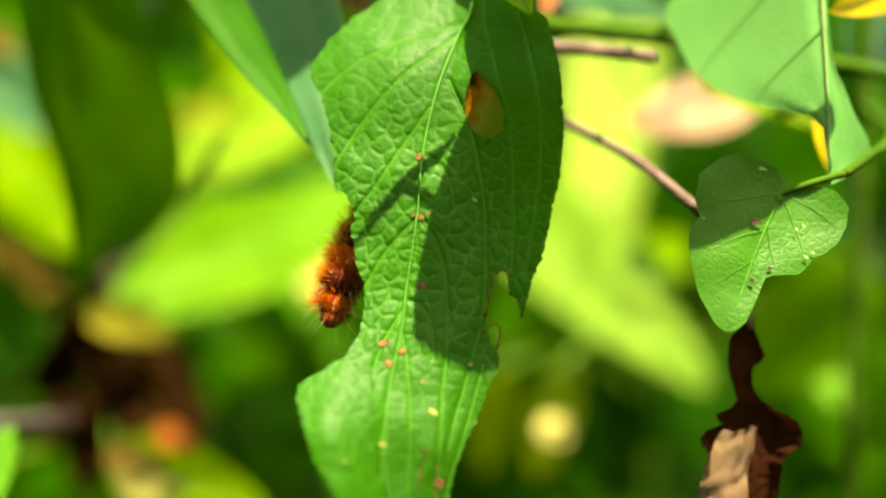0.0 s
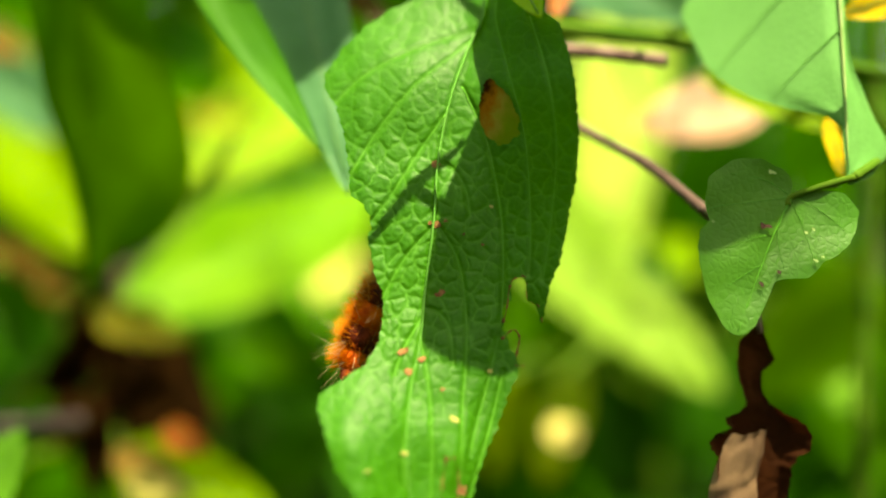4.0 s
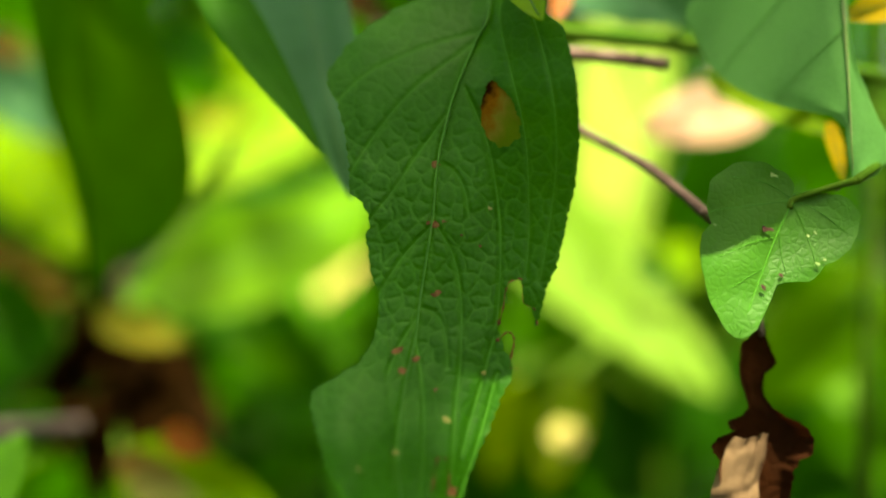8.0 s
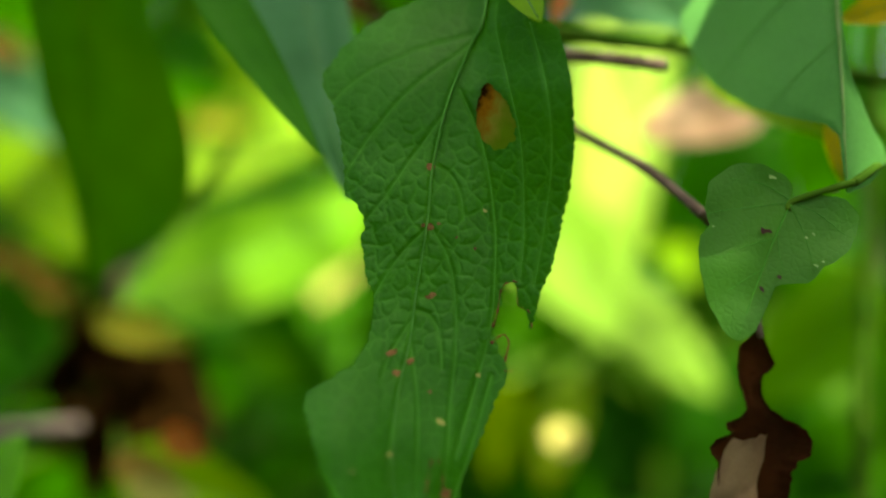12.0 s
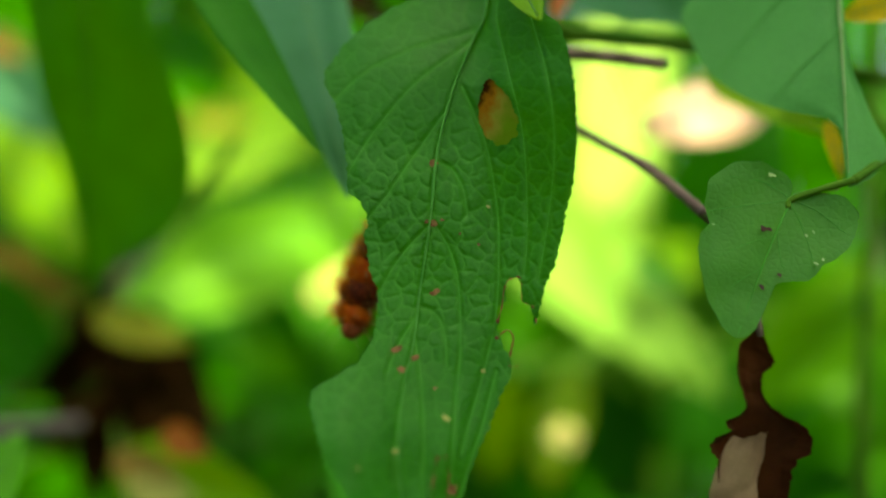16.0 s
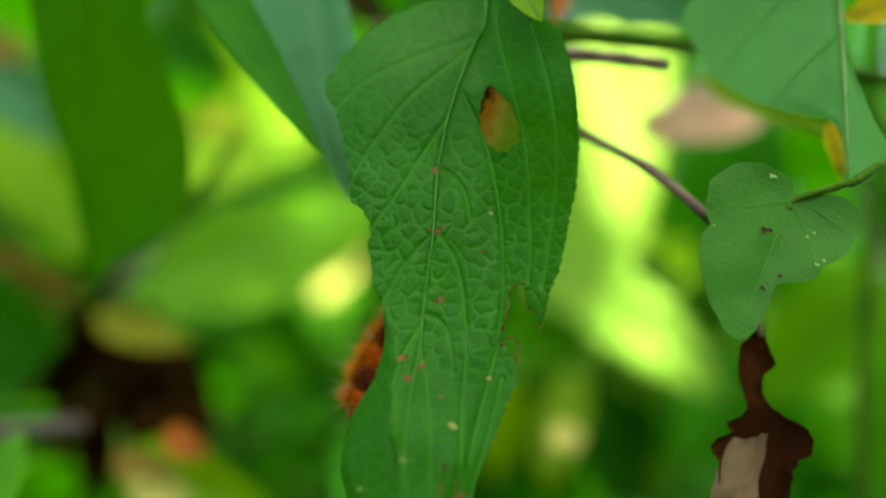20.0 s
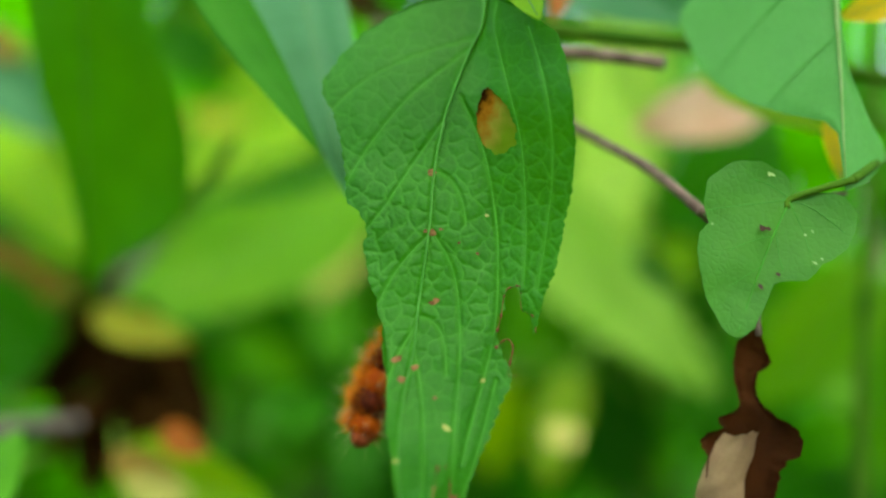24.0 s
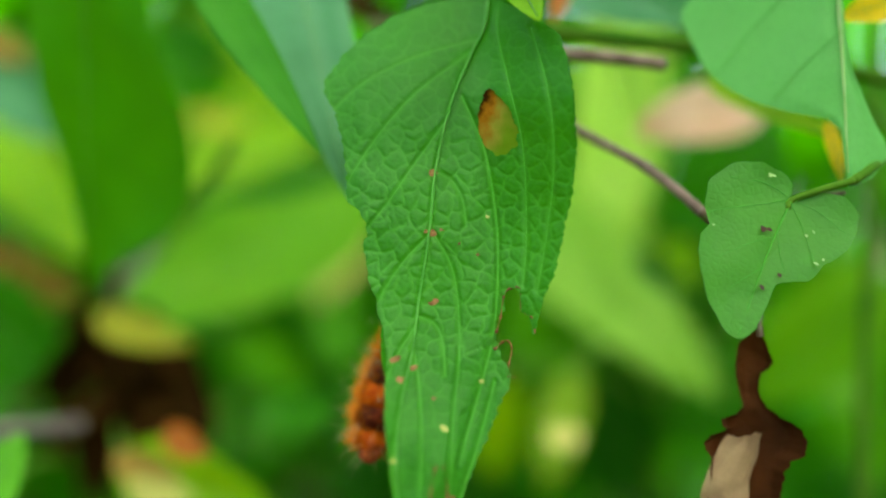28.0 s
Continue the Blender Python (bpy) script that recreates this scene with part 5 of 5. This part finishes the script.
    walk(upper, [
        (0, Matrix.Translation((-0.0019, 0, -0.0008)) @ UPPER_AT),
        (0.5, Matrix.Translation((-0.002, 0, 0.0008)) @ UPPER_AT),
        (1, Matrix.Translation((-0.0002, 0, 0.0007)) @ UPPER_AT),
        (1.5, Matrix.Translation((0.0001, 0, 0.0004)) @ UPPER_AT),
        (2, Matrix.Translation((0.0006, 0, 0.0007)) @ UPPER_AT),
        (2.5, Matrix.Translation((-0, 0, 0.0003)) @ UPPER_AT),
        (3, Matrix.Translation((0.0001, 0, 0.0009)) @ UPPER_AT),
        (3.5, Matrix.Translation((0.0002, 0, -0.0001)) @ UPPER_AT),
        (5.5, Matrix.Translation((0.001, 0, 0.001)) @ UPPER_AT),
        (6, Matrix.Translation((0.0014, 0, 0.0006)) @ UPPER_AT),
        (6.5, Matrix.Translation((0.0015, 0, 0.0012)) @ UPPER_AT),
        (7, Matrix.Translation((0.0017, 0, 0)) @ UPPER_AT),
        (7.5, Matrix.Translation((0.0007, 0, 0.0008)) @ UPPER_AT),
        (8, Matrix.Translation((0.001, 0, 0.001)) @ UPPER_AT),
        (8.5, Matrix.Translation((0.0009, 0, 0.0001)) @ UPPER_AT),
        (9, Matrix.Translation((0.0018, 0, 0.0009)) @ UPPER_AT),
        (9.5, Matrix.Translation((0.0007, 0, 0.0008)) @ UPPER_AT),
        (10, Matrix.Translation((0.0006, 0, -0.0001)) @ UPPER_AT),
        (10.5, Matrix.Translation((-0.0002, 0, -0.0005)) @ UPPER_AT),
        (11, Matrix.Translation((-0.0007, 0, -0.0006)) @ UPPER_AT),
        (11.5, Matrix.Translation((-0.0003, 0, -0.0006)) @ UPPER_AT),
        (12, Matrix.Translation((-0.0003, 0, -0.0008)) @ UPPER_AT),
        (12.5, Matrix.Translation((0.0006, 0, -0.0001)) @ UPPER_AT),
        (14.5, Matrix.Translation((0.0006, 0, -0.0002)) @ UPPER_AT),
        (15, Matrix.Translation((0.0005, 0, 0.0003)) @ UPPER_AT),
        (15.5, Matrix.Translation((0.0002, 0, 0.0001)) @ UPPER_AT),
        (16, Matrix.Translation((0.0002, 0, 0.0002)) @ UPPER_AT),
        (16.5, Matrix.Translation((-0.0003, 0, -0.0003)) @ UPPER_AT),
        (17, Matrix.Translation((0.0001, 0, 0.0001)) @ UPPER_AT),
        (17.5, Matrix.Translation((0.0004, 0, -0.0002)) @ UPPER_AT),
        (18, Matrix.Translation((0.0006, 0, 0.0004)) @ UPPER_AT),
        (18.5, Matrix.Translation((0.0009, 0, 0.0006)) @ UPPER_AT),
        (19, Matrix.Translation((0.0009, 0, 0.0013)) @ UPPER_AT),
        (19.5, Matrix.Translation((0.0005, 0, 0.0003)) @ UPPER_AT),
        (20, Matrix.Translation((0.0002, 0, 0.0002)) @ UPPER_AT),
        (20.5, Matrix.Translation((0.0003, 0, -0.0001)) @ UPPER_AT),
        (21, Matrix.Translation((0.0006, 0, 0.0001)) @ UPPER_AT),
        (21.5, Matrix.Translation((0.0002, 0, 0.0006)) @ UPPER_AT),
        (23.5, Matrix.Translation((0.0002, 0, -0.0004)) @ UPPER_AT),
        (24, Matrix.Translation((-0.0003, 0, -0.0008)) @ UPPER_AT),
        (24.5, Matrix.Translation((-0.002, 0, 0)) @ UPPER_AT),
        (25, Matrix.Translation((-0.0015, 0, 0)) @ UPPER_AT),
        (25.5, Matrix.Translation((-0.0012, 0, -0.001)) @ UPPER_AT),
        (26, Matrix.Translation((-0.0007, 0, -0.001)) @ UPPER_AT),
        (26.5, Matrix.Translation((-0.0004, 0, -0.0005)) @ UPPER_AT),
        (27, Matrix.Translation((0, 0, -0)) @ UPPER_AT),
        (27.5, Matrix.Translation((0, 0, -0.0005)) @ UPPER_AT),
        (28, Matrix.Translation((0.0002, 0, 0.0001)) @ UPPER_AT),
    ])
    # the caterpillar feeds down the edge, drops behind the leaf when the wasp comes, and climbs back
    walk(caterpillar_ob, [
        (0, pose(-0.0282, 0.3410, 0.7292, 0, 14, 0)),
        (0.5, pose(-0.0280, 0.3410, 0.7305, 0, 14, 0)),
        (1, pose(-0.0263, 0.3410, 0.7264, 0, 14, 0)),
        (1.5, pose(-0.0257, 0.3410, 0.7249, 0, 15, 0)),
        (2, pose(-0.0252, 0.3410, 0.7213, 0, 15, 0)),
        (2.5, pose(-0.0254, 0.3410, 0.7198, 0, 15, 0)),
        (3, pose(-0.0254, 0.3410, 0.7173, 0, 15, 0)),
        (3.5, pose(-0.0257, 0.3410, 0.7153, 0, 15, 0)),
        (4.5, pose(-0.0251, 0.3410, 0.7135, 0, 17, 0)),
        (5.5, pose(-0.0251, 0.3410, 0.7115, 0, 17, 0)),
        (5.8, pose(-0.0245, 0.3410, 0.7106, 0, 17, 0)),
        (5.9, pose(-0.0228, 0.3410, 0.7103, 0, 17, 0)),
        (6, pose(0.0026, 0.3520, 0.7093, 0, 5, 0)),
        (6.5, pose(0.0026, 0.3520, 0.7093, 0, 0, 0)),
        (12, pose(0.0026, 0.3520, 0.7093, 0, 0, 0)),
        (14.5, pose(-0.0039, 0.3520, 0.7175, 0, 5, 0)),
        (15, pose(-0.0104, 0.3500, 0.7242, 0, 8, 0)),
        (15.5, pose(-0.0228, 0.3560, 0.7279, 0, 10, 0)),
        (16, pose(-0.0262, 0.3560, 0.7267, 0, 12, 0)),
        (16.5, pose(-0.0258, 0.3560, 0.7245, 0, 12, 0)),
        (17, pose(-0.0235, 0.3560, 0.7201, 0, 10, 0)),
        (17.5, pose(-0.0241, 0.3560, 0.7172, 0, 10, 0)),
        (18, pose(-0.0244, 0.3560, 0.7146, 0, 12, 0)),
        (18.5, pose(-0.0235, 0.3560, 0.7113, 0, 12, 0)),
        (19, pose(-0.0237, 0.3540, 0.7087, 0, 12, 0)),
        (19.5, pose(-0.0243, 0.3540, 0.7066, 0, 15, 0)),
        (20, pose(-0.0243, 0.3540, 0.7025, 0, 18, 0)),
        (20.5, pose(-0.0249, 0.3540, 0.7017, 0, 18, 0)),
        (21, pose(-0.0254, 0.3540, 0.7011, 0, 18, 0)),
        (21.5, pose(-0.0210, 0.3540, 0.7064, 0, 10, 0)),
        (22.5, pose(-0.0211, 0.3560, 0.7014, 0, 12, 0)),
        (23.5, pose(-0.0231, 0.3560, 0.6964, 0, 14, 0)),
        (24, pose(-0.0231, 0.3560, 0.6948, 0, 14, 0)),
        (24.5, pose(-0.0261, 0.3560, 0.6887, 0, 14, 0)),
        (25, pose(-0.0231, 0.3560, 0.6964, 0, 13, 0)),
        (25.5, pose(-0.0234, 0.3560, 0.6943, 0, 13, 0)),
        (26, pose(-0.0234, 0.3560, 0.6906, 0, 12, 0)),
        (26.5, pose(-0.0225, 0.3560, 0.6897, 0, 10, 0)),
        (27, pose(-0.0228, 0.3560, 0.6897, 0, 8, 0)),
        (28, pose(-0.0212, 0.3560, 0.6906, 0, 6, 0)),
    ])
    flap = next(o for o in main_leaf_ob.children if o.name.startswith("flap"))
    pin = flap.matrix_basis.translation.copy()
    line = (on_main(-12.5, -64.0) - on_main(*HINGE[1])).normalized()
    walk(flap, [(t, Matrix.Translation(pin) @ Matrix.Rotation(radians(a), 4, line)) for t, a in ((0, 0), (16, 0), (17, 5), (18, 16), (19, 34), (20, 60), (21.5, 92), (22.5, 115), (23.5, 138), (25, 160), (28, 165))])
    walk(wasp_ob, [
        (0, pose(0.1633, 0.3300, 0.7593, 0, 0, 180)),
        (5.2, pose(0.1633, 0.3300, 0.7563, 0, 0, 180)),
        (5.4, pose(0.1171, 0.3250, 0.7502, 0, 20, 180)),
        (5.5, pose(0.0794, 0.3250, 0.7444, 60, 25, 180)),
        (5.6, pose(0.0760, 0.3300, 0.7716, 20, 60, 140)),
        (5.7, pose(0.0546, 0.3400, 0.7801, 10, -30, 190)),
        (5.8, pose(0.0210, 0.3100, 0.7516, 0, 10, 200)),
        (5.9, pose(-0.0056, 0.3100, 0.7192, 60, 15, 170)),
        (6, pose(-0.0235, 0.3000, 0.7021, 60, -75, 180)),
        (6.1, pose(-0.0163, 0.3120, 0.7277, 50, -70, 150)),
        (6.2, pose(-0.0869, 0.3000, 0.7223, 0, 0, 180)),
        (6.3, pose(-0.1510, 0.3000, 0.7334, 0, 0, 180)),
        (7, pose(-0.1649, 0.3000, 0.8811, 0, 0, 100)),
        (9, pose(-0.0117, 0.3000, 0.9368, 0, 0, 40)),
        (11, pose(0.1863, 0.3300, 0.8482, 0, 0, 100)),
        (11.2, pose(0.1633, 0.3300, 0.6797, 0, 0, 160)),
        (11.4, pose(0.0936, 0.3300, 0.7096, 20, 20, 150)),
        (11.5, pose(0.1151, 0.3300, 0.7525, 10, 30, 60)),
        (11.7, pose(0.1710, 0.3300, 0.7793, 0, 0, 20)),
        (13, pose(0.1710, 0.3300, 0.8635, 0, 0, 60)),
        (14.3, pose(0.1097, 0.3300, 0.8482, 0, 0, 150)),
        (14.5, pose(0.0782, 0.3250, 0.7992, 60, -80, 180)),
        (14.6, pose(0.0974, 0.3300, 0.8421, 0, 30, 150)),
        (15, pose(0.1403, 0.3300, 0.8942, 0, 0, 120)),
        (28, pose(0.1557, 0.3300, 0.9095, 0, 0, 120)),
    ])
    walk(moving_shade_twig_ob, [(t, Matrix.Translation((x, 0.2 * x, 0))) for t, x in ((0, 0.22), (3, 0.20), (6, 0.22), (7, 0.20), (8, 0.09), (8.7, 0.0), (12, 0.005), (13.5, 0.0), (15, 0.16), (17, 0.22), (28, 0.21))])
    dead_at = dead_leaf_ob.matrix_basis.translation.copy()
    walk(dead_leaf_ob, [(t, pose(dead_at.x, dead_at.y, dead_at.z, 0, swing, 0)) for t, swing in ((0, 0), (21.5, 0), (24, 4), (24.5, 7), (25, 8), (26, 6), (28, 3))])
    foot = shade_tree_ob.matrix_basis.translation
    # the added tree leans over so that its shade crosses the scene
    walk(shade_tree_ob, [(t, pose(foot.x, foot.y, 0, lean, 0, 0)) for t, lean in ((0, -7.4), (4, -8.3), (6, -9.0), (7, -9.8), (8, -10.7), (9, -11.7), (10, -12.3), (11, -12.9), (12.5, -13.9), (14, -15.0), (16, -15.9), (18, -16.9), (20, -18.0), (21, -18.7), (22, -20.2), (24, -26), (26, -30), (28, -32))])


motions()
